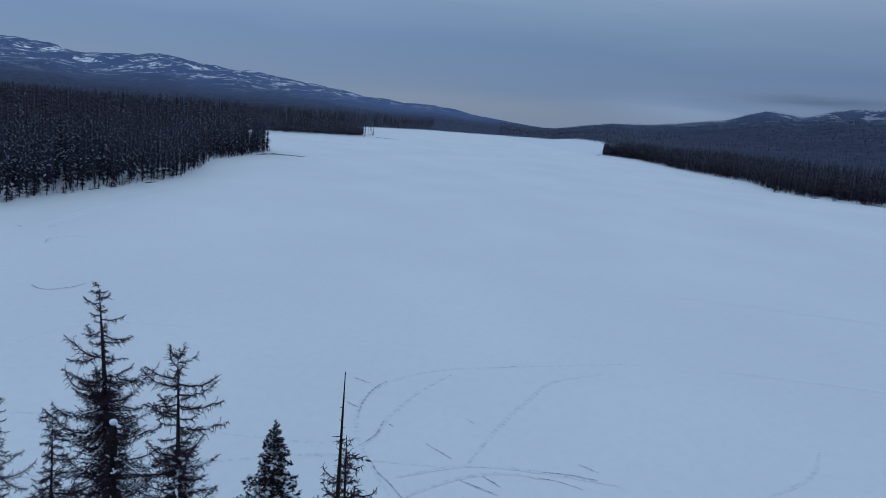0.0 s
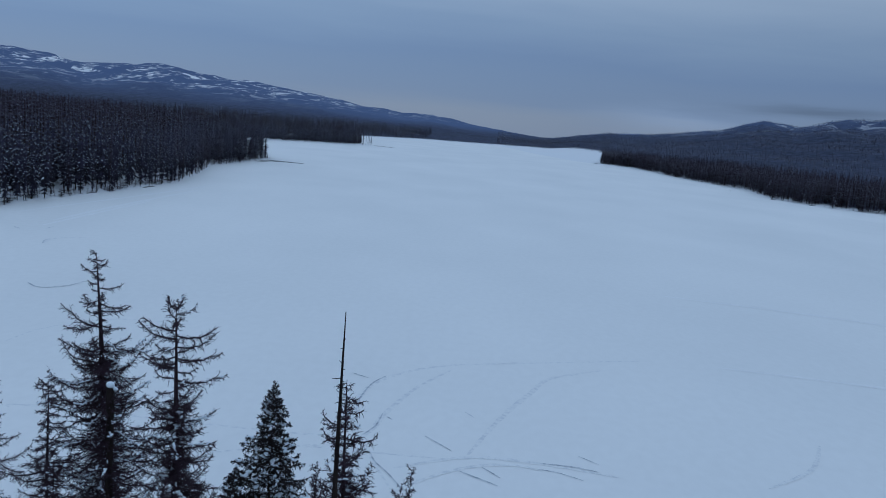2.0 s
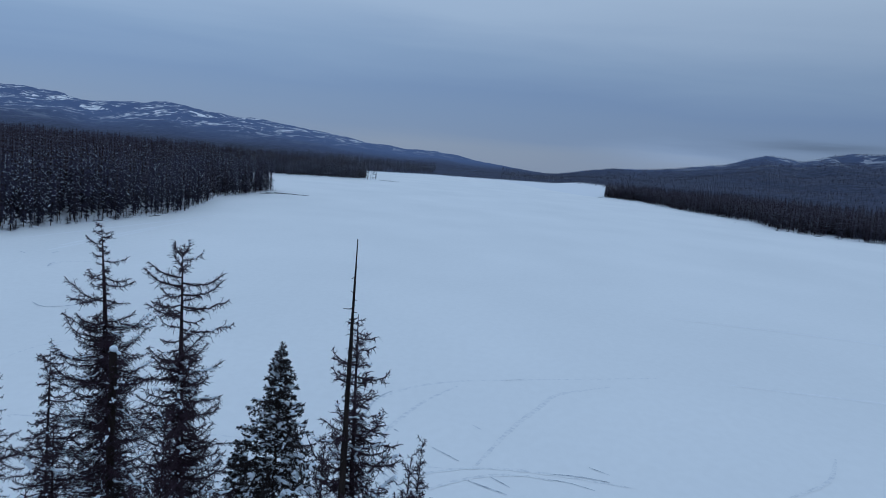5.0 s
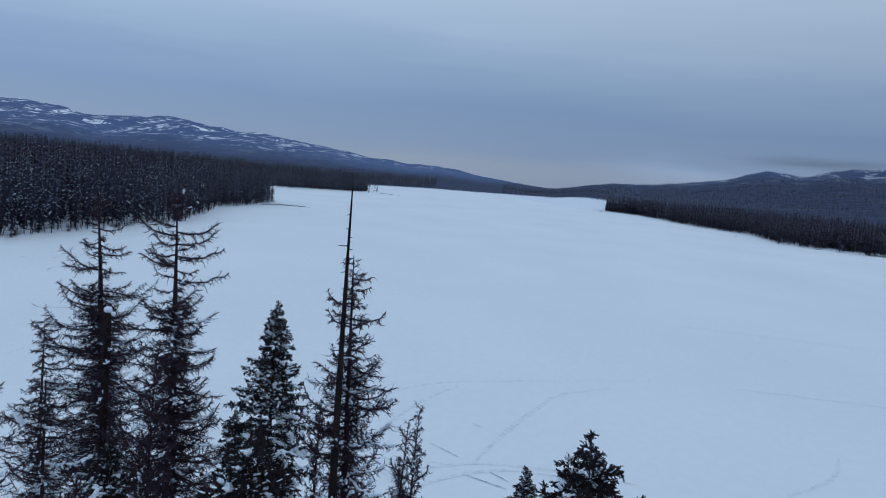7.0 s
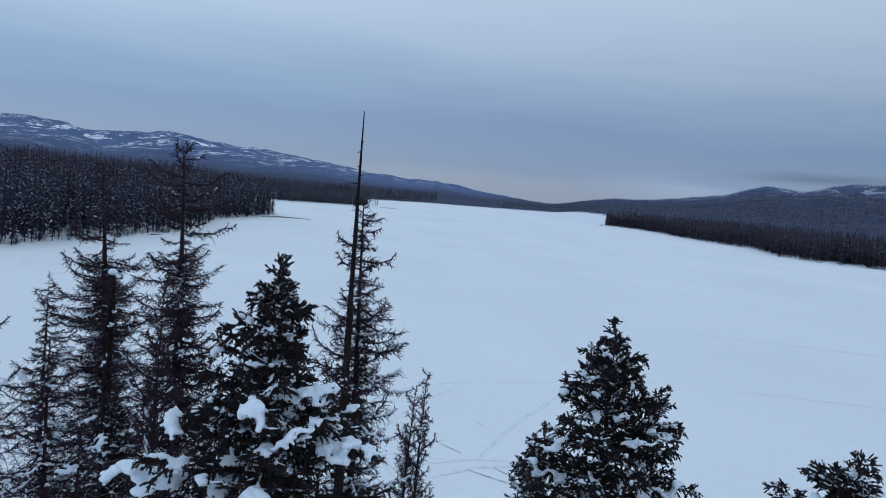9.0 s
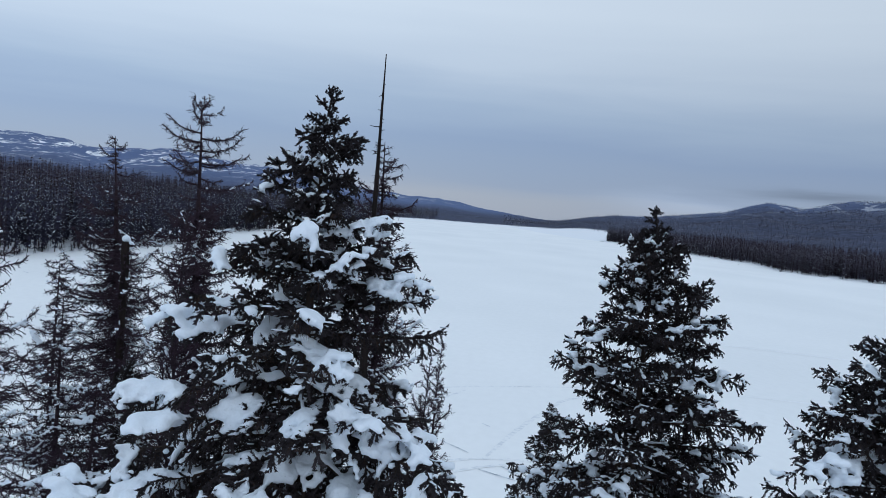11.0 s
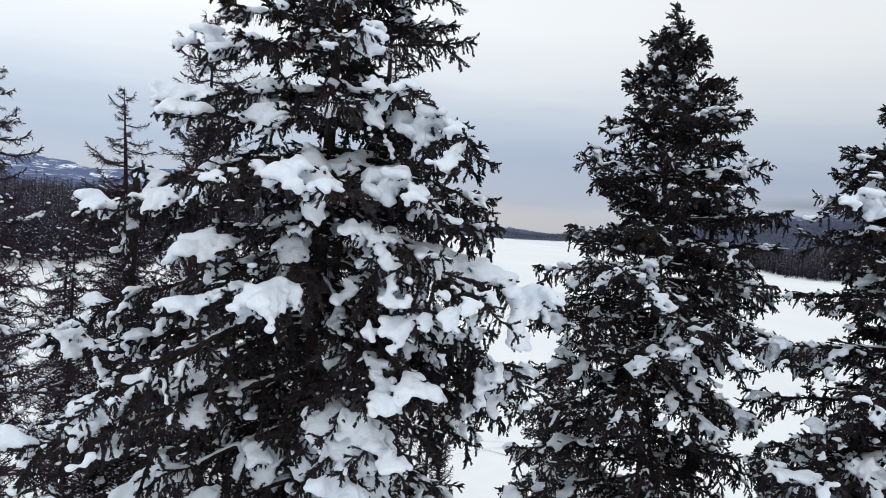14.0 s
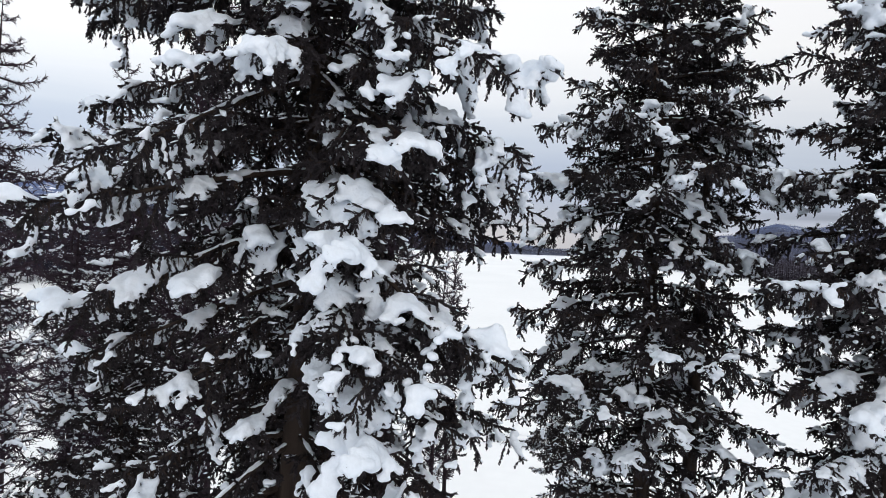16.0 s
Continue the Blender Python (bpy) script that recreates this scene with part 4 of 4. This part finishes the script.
fir_tree((2.45, 13.35, ground_at(2.45, 13.35)), (2.41, 13.8, 21.5), lambda d: min(0.2 + 0.52 * d, 1.75), 8,
         "dense dark fir with scattered lumps of snow", (0.64, 0.29, 0.07), 9.5,
         [(1.0, 0, 1.0, 0, 54), (1.15, 14, 1.0, 0, 46), (1.1, -14, 0.95, 0, 50), (1.2, -6, 1.05, 1, 20), (1.8, -108, 1.0, 2), (1.8, -20, 1.3, 1), (1.8, 178, 1.2, 1), (3.3, -120, 1.7, 2), (3.5, -109, 1.7, 2), (3.5, -8, 1.6, 2),
          (1.3, 172, 0.9, 0, 25), (4.2, 175, 1.7, 2), (4.3, -101, 1.7, 2), (4.8, 178, 1.9, 2), (6.0, 178, 1.9, 1), (6.4, -96, 1.7, 3), (6.6, 170, 2.0, 2), (6.9, -150, 1.8, 2), (7.3, -172, 2.1, 1), (7.1, -94, 1.7, 2), (7.6, -106, 1.7, 2)], step=1.12, lower=(5.0, (0.50, 0.38, 0.12)))
fir_tree((3.2, 14.0, ground_at(3.2, 14.0)), (3.16, 14.0, 20.55), lambda d: min(0.14 + 0.36 * d, 0.75), 19,
         "slender dark fir crowded against a taller one", (0.6, 0.3, 0.1), 3.0, step=2.4)
fir_tree((4.62, 12.2, ground_at(4.62, 12.2)), (5.0, 12.0, 20.42), lambda d: min(0.25 + 1.0 * d, 1.12 + 0.14 * d, 1.65), 15,
         "dark snow-laden fir with a bare lower trunk", (0.34, 0.44, 0.22), 7.0,
         [(1.0, 170, 1.05, 2), (1.8, -165, 1.5, 2), (3.0, 172, 1.7, 2), (4.4, -150, 2.0, 2), (4.4, 176, 1.7, 1), (5.5, -160, 1.55, 3), (5.6, -130, 1.5, 3), (6.4, -146, 1.5, 3, -30), (6.7, -157, 1.5, 3, -34)], tilt_top=22, bare=(4.6, -60, 80))
fir_tree((-5.6, 29.15, ground_at(-5.6, 29.15)), (-5.75, 29.15, 20.2), lambda d: min(0.14 + 0.40 * d, 1.5), 27,
         "slim fir thickly plastered with snow", (0.12, 0.40, 0.48), 9.0, step=1.1, fine=False)
fir_tree((-8.0, 33.0, ground_at(-8.0, 33.0)), (-8.0, 33.0, 15.0), lambda d: min(0.14 + 0.42 * d, 1.9), 33,
         "young fir plastered with snow among larches", (0.25, 0.45, 0.3), 7.0, step=1.3, fine=False)
fir_tree((3.6, 31.0, ground_at(3.6, 31.0)), (3.6, 31.0, 14.6), lambda d: min(0.14 + 0.42 * d, 1.6), 35,
         "young fir standing behind a taller one", (0.4, 0.4, 0.2), 6.0, step=1.3, fine=False)

# larches
larch_tree((-13.6, 35.4, ground_at(-13.6, 35.4)), (-15.1, 35.5, 23.3), lambda d: 0.65 + min(1.7, d * 0.27), 41,
           "old bare larch with ragged drooping boughs", lambda d: 0.13 if d < 4 else 0.036, lambda d: 0.2 + 0.06 * d if d > 3.5 else 0.06,
           lambda d: 5 - min(15, d * 2.2), 13.5, girth=0.016)
larch_tree((-7.4, 25.8, ground_at(-7.4, 25.8)), (-8.15, 25.7, 23.83), lambda d: 0.62 + 0.55 * math.exp(-((d - 1.6) / 0.9) ** 2) + min(1.25, d * 0.13), 47,
           "tall bare larch with a flat broom-like top", lambda d: 0.14 if d < 3 else 0.030, lambda d: 0.12 if d < 2.6 else 0.4,
           lambda d: 48 - min(50, d * 38), 13.0, girth=0.0155, special=[(0.05, 20, 0.5, 60), (0.1, 200, 0.5, 55), (0.15, 300, 0.5, 58), (1.0, 178, 1.3, 14), (1.25, 5, 1.25, 12), (1.6, 355, 1.5, 6), (2.3, 0, 1.6, 4), (1.9, 185, 1.1, 10)])
larch_tree((-1.85, 22.6, ground_at(-1.85, 22.6)), (-2.42, 22.7, 23.1), lambda d: 0.28 + min(0.95, d * 0.27), 53,
           "bare reddish larch leaning on a dead snag", lambda d: 0.055 if d < 3 else 0.033, lambda d: 0.15 + 0.08 * d, lambda d: 12 - min(12, d * 2), 11.0)
larch_tree((-15.7, 33.2, ground_at(-15.7, 33.2)), (-15.9, 33.2, 18.3), lambda d: 0.4 + min(1.4, d * 0.28), 59,
           "slender bare larch dusted with snow", lambda d: 0.085, lambda d: 0.3, lambda d: -4, 10.0)
larch_tree((-0.55, 31.6, ground_at(-0.55, 31.6)), (-0.6, 31.7, 16.6), lambda d: 0.25 + min(0.75, d * 0.22), 61,
           "thin young bare larch", lambda d: 0.105, lambda d: 0.25, lambda d: 44, 9.0, girth=0.007)
larch_tree((-1.1, 31.0, ground_at(-1.1, 31.0)), (-0.95, 31.0, 16.3), lambda d: 0.25 + min(0.75, d * 0.22), 67,
           "thin young bare larch", lambda d: 0.105, lambda d: 0.25, lambda d: 44, 9.0, girth=0.007)
larch_tree((-4.3, 31.7, ground_at(-4.3, 31.7)), (-4.35, 31.7, 16.4), lambda d: 0.3 + min(0.7, d * 0.22), 71,
           "thin young bare larch", lambda d: 0.10, lambda d: 0.2, lambda d: 42, 9.0)
larch_tree((-8.6, 15.6, ground_at(-8.6, 15.6)), (-8.6, 15.4, 20.1), lambda d: 0.3 + min(1.4, d * 0.36), 21,
           "bare larch with round clumps of snow", lambda d: 0.10 if d < 2 else 0.055, lambda d: 0.25 + 0.07 * min(d, 4), lambda d: 14 - min(20, d * 5), 10.0, laden=2.2)
larch_tree((-10.4, 19.5, ground_at(-10.4, 19.5)), (-10.6, 19.5, 21.2), lambda d: 0.35 + min(1.3, d * 0.34), 73,
           "bare larch with upswept twiggy boughs", lambda d: 0.11, lambda d: 0.45 + 0.05 * d, lambda d: 8, 11.0)
larch_tree((-27.2, 48.2, ground_at(-27.2, 48.2)), (-27.3, 48.2, 13.6), lambda d: 0.3 + min(1.6, d * 0.30), 79,
           "bare larch with drooping twiggy boughs", lambda d: 0.12, lambda d: 0.2, lambda d: -8, 10.0)
larch_tree((-6.3, 20.0, ground_at(-6.3, 20.0)), (-6.35, 20.0, 20.8), lambda d: 0.35 + min(0.9, d * 0.22), 83,
           "twiggy reddish larch with upright shoots", lambda d: 0.10, lambda d: 0.3 + 0.05 * d, lambda d: 48, 12.0, girth=0.006)
larch_tree((-12.6, 27.2, ground_at(-12.6, 27.2)), (-12.6, 27.2, 17.8), lambda d: 0.5 + min(1.7, d * 0.4), 85,
           "bushy bare larch clotted with snow", lambda d: 0.09, lambda d: 0.65, lambda d: 2, 9.0, laden=1.0)
larch_tree((-9.2, 22.5, ground_at(-9.2, 22.5)), (-9.2, 22.5, 16.6), lambda d: 0.5 + min(1.7, d * 0.4), 87,
           "bushy bare larch clotted with snow", lambda d: 0.09, lambda d: 0.65, lambda d: 2, 8.0, laden=1.0)
larch_tree((-16.5, 29.0, ground_at(-16.5, 29.0)), (-16.5, 29.0, 16.4), lambda d: 0.5 + min(1.7, d * 0.4), 89,
           "bushy bare larch clotted with snow", lambda d: 0.09, lambda d: 0.65, lambda d: 2, 8.0, laden=1.0)
for fx, fy, fz, fseed in ((-6.6, 17.5, 14.9, 101), (-11.6, 19.0, 15.4, 103), (-10.3, 27.0, 15.6, 107), (-4.4, 25.0, 14.6, 109)):
    fir_tree((fx, fy, ground_at(fx, fy)), (fx, fy, fz), lambda d: min(0.2 + 0.5 * d, 1.9), fseed,
             "young dark fir plastered with snow", (0.3, 0.5, 0.2), 5.5, step=1.4, fine=False)


def dead_snag(base, top, foot, seed, label, stubs, cap=None):
    base, top = Vector(base), Vector(top)
    rng = random.Random(seed)
    root = tagged(new("dead_snag"), label, "dead tree", "near trees")
    root.location = base
    h = (top - base).length
    line = trunk_line(h, 0.06, seed, 40)
    line[:, :2] -= line[-1:, :2] * (line[:, 2:] / h)
    lean = (top - base).normalized()
    line[:, 0] += line[:, 2] * lean.x
    line[:, 1] += line[:, 2] * lean.y
    u = np.linspace(0, 1, 40)
    tip = 0.012 if cap is None else foot * 0.72
    part("trunk", trunk_mesh(line, tip + (foot - tip) * (1 - u) ** (0.98 if cap is None else 0.8), DEAD_WOOD, 11, 0.09 if cap is None else 0.18, seed), root, label="dark weathered wood without bark")
    for i in range(stubs):
        p, _ = along(line, 0.97 - (i + rng.random()) / stubs * 0.6)
        a, ln = rng.uniform(0, 6.28), rng.uniform(0.05, 0.15) if rng.random() < 0.88 else 0.26
        b = Build()
        b.tube([(0, 0, 0), (math.cos(a) * ln * 0.5, math.sin(a) * ln * 0.5, -0.01), (math.cos(a) * ln, math.sin(a) * ln, rng.uniform(-0.06, 0.03))], [0.016, 0.011, 0.005], 4)
        part("stub", b.mesh("stub", [DEAD_WOOD]), root, Matrix.Translation(p))
    if cap:
        # dead boughs still hanging from the broken trunk
        d, a = 0.35, 0.0
        while d < 9.0:
            p, _ = along(line, 1 - d / h)
            length = min(2.2, 0.4 + 0.25 * d) * rng.uniform(0.4, 1.15)
            size = min(LARCH_SIZES, key=lambda q: abs(math.log(q / length)))
            mesh, snows = LARCH_BOUGHS[size, rng.randrange(4)]
            ob = part("branch", mesh, root, pose(*p, 0, 0, a) @ pose(0, 0, 0, 0, rng.gauss(8, 14), 0) @ Matrix.Scale(length / size, 4))
            if rng.random() < 0.35:
                tagged(part("snow", snows[rng.randrange(2)], ob, None, "small clumps of white snow"), kind="stuff")
            a += 137.5 + rng.uniform(-25, 25)
            d += rng.uniform(0.04, 0.14)
        p = line[-1]
        part("snow_cap", melted("snow_cap", [((p[0], p[1], p[2] + 0.1), (cap, cap * 0.9, cap * 0.75), 0), ((p[0] + 0.2, p[1], p[2] - 0.05), (cap * 0.6, cap * 0.5, cap * 0.4), 0)], 0.03), root, None, "round cap of white snow")
    return root


dead_snag((-2.02, 21.4, ground_at(-2.02, 21.4)), (-2.50, 22.0, 25.14), 0.29, 91, "tall dead snag tapering to a bare spike", 150)
dead_snag((-11.7, 30.1, ground_at(-11.7, 30.1)), (-12.0, 30.1, 19.4), 0.16, 97, "broken thick trunk capped with snow", 22, 0.17)


# ---- marks on the snow ----
def ribbon(name, pts, width, mat, label, lift):
    pts = np.asarray(pts, float)
    t = np.arange(len(pts))
    fine = np.linspace(0, len(pts) - 1, max(2, (len(pts) - 1) * 10 + 1))
    if len(pts) > 2:
        # smooth curve through the points
        out = []
        for s in fine:
            i = min(int(s), len(pts) - 2)
            u = s - i
            p0, p1, p2, p3 = pts[max(i - 1, 0)], pts[i], pts[i + 1], pts[min(i + 2, len(pts) - 1)]
            out.append(0.5 * ((2 * p1) + (p2 - p0) * u + (2 * p0 - 5 * p1 + 4 * p2 - p3) * u * u + (3 * p1 - p0 - 3 * p2 + p3) * u ** 3))
        c = np.array(out)
    else:
        c = pts[0] + (pts[1] - pts[0]) * np.linspace(0, 1, 11)[:, None]
    d = unit(np.gradient(c, axis=0))
    nrm = np.stack([-d[:, 1], d[:, 0]], 1)
    k = len(c)
    w = width * np.sin(np.linspace(0.12, math.pi - 0.12, k)) ** 0.5 * (1 + 0.25 * np.sin(np.arange(k) * 2.1))
    v = np.zeros((2 * k, 3))
    v[:k, :2], v[k:, :2] = c + nrm * w[:, None] / 2, c - nrm * w[:, None] / 2
    v[:, 2] = lift
    i = np.arange(k - 1)
    f = np.concatenate([np.stack([i, i + k, i + k + 1], 1), np.stack([i, i + k + 1, i + 1], 1)])
    return part(name, raw_mesh(name, v, f, np.zeros(len(f)), [mat]), lake, None, label)


NEAR_TRACKS = (
        ([(-3, 64), (-6.5, 73), (-7.8, 79.3), (-7.6, 86.9), (-4.5, 93.4), (1.2, 98.6), (9.5, 102.2), (30, 110)], 0.6, TRACK_FAINT),
        ([(-6.5, 73), (-5.5, 76.2), (-4.8, 80.1), (-2, 89), (2, 97)], 0.6, TRACK_FAINT),
        ([(3.8, 71.8), (7.6, 82.4), (11.5, 91.1), (14.6, 97.4), (22, 103)], 0.7, TRACK_FAINT),
        ([(-2.8, 67.5), (3.8, 71.2), (10.7, 71.3), (17.9, 69.9)], 0.6, TRACK_FAINT),
        ([(31.7, 70.7), (38, 76), (42, 82.9)], 0.5, TRACK_FAINT))
FAR_TRACKS = (
        ([(-51.5, 90.3), (-50.7, 97.1), (-47.9, 102.1), (-43.4, 105.7), (-38.9, 106.3), (-33.8, 106.4)], 0.35, TRACK_FAINT),
        ([(-40.1, 72.7), (-37.7, 73.6), (-13.9, 73.0), (-8.9, 73.8)], 0.4, TRACK_FAINT),
        ([(-34.5, 61.2), (-31.4, 61.7), (-11.9, 70.2), (-8.5, 70.8)], 0.4, TRACK_FAINT),
        ([(-79.6, 153.6), (-79.8, 160.8), (-73.4, 164.9)], 0.7, TRACK_FAINT),
        ([(-2.8, 62.7), (0.9, 66.8), (4.6, 69.5), (8.1, 70.4), (10.6, 69.8)], 0.5, TRACK_FAINT),
        ([(-12.0, 70.0), (-8.6, 70.5), (-4.8, 70.3), (0.8, 70.4)], 0.4, TRACK_FAINT),
        ([(-92.2, 183), (-91.8, 215), (-88.8, 276)], 1.6, TRACK_PALE),
        ([(-90.4, 174), (-90.1, 197), (-89.2, 235)], 1.2, TRACK_PALE),
        ([(40, 110), (75, 105), (110, 90)], 1.2, TRACK_PALE),
        ([(45, 160), (90, 150), (150, 120)], 1.6, TRACK_PALE),
        ([(-105, 190), (-96, 250), (-90, 300)], 1.5, TRACK_PALE))
for turn, (points, width, mat) in enumerate(NEAR_TRACKS + FAR_TRACKS):
    ribbon("track", points, width, mat, "faint curved track in the snow", 0.008 + 0.004 * (turn % 5))
NEAR_SCRAPES = (
        ([(-0.4, 75.3), (0.8, 74.0), (2.2, 72.4)], 0.17), ([(3.0, 68.1), (4.6, 67.0), (6.3, 65.9)], 0.24), ([(10.8, 71.4), (13.5, 71.3), (15.9, 70.7)], 0.24),
        ([(10.1, 70.1), (12.1, 69.7), (14.2, 68.5)], 0.18), ([(5.0, 69.4), (5.8, 68.5), (6.6, 67.5)], 0.18), ([(14.5, 73.9), (16.2, 72.4)], 0.14),
        ([(3.7, 82.8), (4.6, 81.5)], 0.16), ([(8.0, 101.4), (11.1, 103.3)], 0.1), ([(-9.8, 92.4), (-7.6, 91.0)], 0.24), ([(-9.6, 84.5), (-8.1, 83.1)], 0.24))
FAR_SCRAPES = (
        ([(-4.5, 79.4), (-3.9, 78.7)], 0.2), ([(-64.7, 121.3), (-62.7, 119.4), (-60.8, 119.2), (-58.5, 121.7), (-57.8, 125.2)], 0.4),
        ([(-7.8, 79.6), (-7.8, 84.7), (-7.0, 89.5), (-5.7, 92.4)], 0.22), ([(-6.5, 73.9), (-5.4, 76.7), (-5.0, 80.3)], 0.2), ([(-5.2, 70.2), (-4.6, 68.4), (-3.3, 66.4), (-1.6, 63.1)], 0.16),
        ([(-93.7, 168.9), (-91.7, 167.4)], 0.4), ([(-79.4, 153.5), (-80.6, 156.4), (-80.9, 159.4)], 0.3), ([(-87.6, 170.3), (-87.6, 173.4)], 0.35))
for turn, (points, width) in enumerate(NEAR_SCRAPES + FAR_SCRAPES):
    ribbon("scrape", points, width, TRACK_DARK, "dark scrape of bare ice", 0.030 + 0.004 * (turn % 3))


# ---- driftwood along the banks ----
def drift_log(x, y, length, heading, thick, seed):
    rng = random.Random(seed)
    root = tagged(new("driftwood_log"), "grey weathered log lying on the snowy shore", "log", "driftwood")
    root.matrix_world = pose(x, y, max(0.02, ground_at(x, y)), 0, 0, heading)
    b = Build()
    b.tube([(-length / 2, 0, thick * 0.5), (0, rng.uniform(-0.3, 0.3), thick * 0.6), (length / 2, 0, thick * 0.7)], [thick, thick * 0.8, thick * 0.4], 7)
    part("stem", b.mesh("stem", [DEAD_WOOD], True), root)
    for i in range(3):
        c = Build()
        q = rng.uniform(-0.3, 0.4) * length
        c.tube([(q, 0, thick * 0.5), (q + 0.4, rng.uniform(-0.5, 0.5), thick + rng.uniform(0.3, 0.9))], [thick * 0.3, 0.02], 5)
        part("stub", c.mesh("stub", [DEAD_WOOD]), root)


rng_logs = random.Random(4)
for x, y, length, heading in ((-108, 470, 14, 10), (-103, 476, 18, -4), (-112, 460, 9, 25), (-95, 474, 10, 3), (-106, 296, 7, 60), (-104, 270, 6, 75), (-109, 238, 5, 80),
                              (-86, 928, 20, -20), (-78, 924, 16, -10), (234, 572, 7, 30), (238, 566, 5, 60), (190, 1046, 9, 10), (226, 640, 6, 70), (247, 538, 6, 20)):
    drift_log(x, y, length, heading, 0.16, rng_logs.randrange(999))
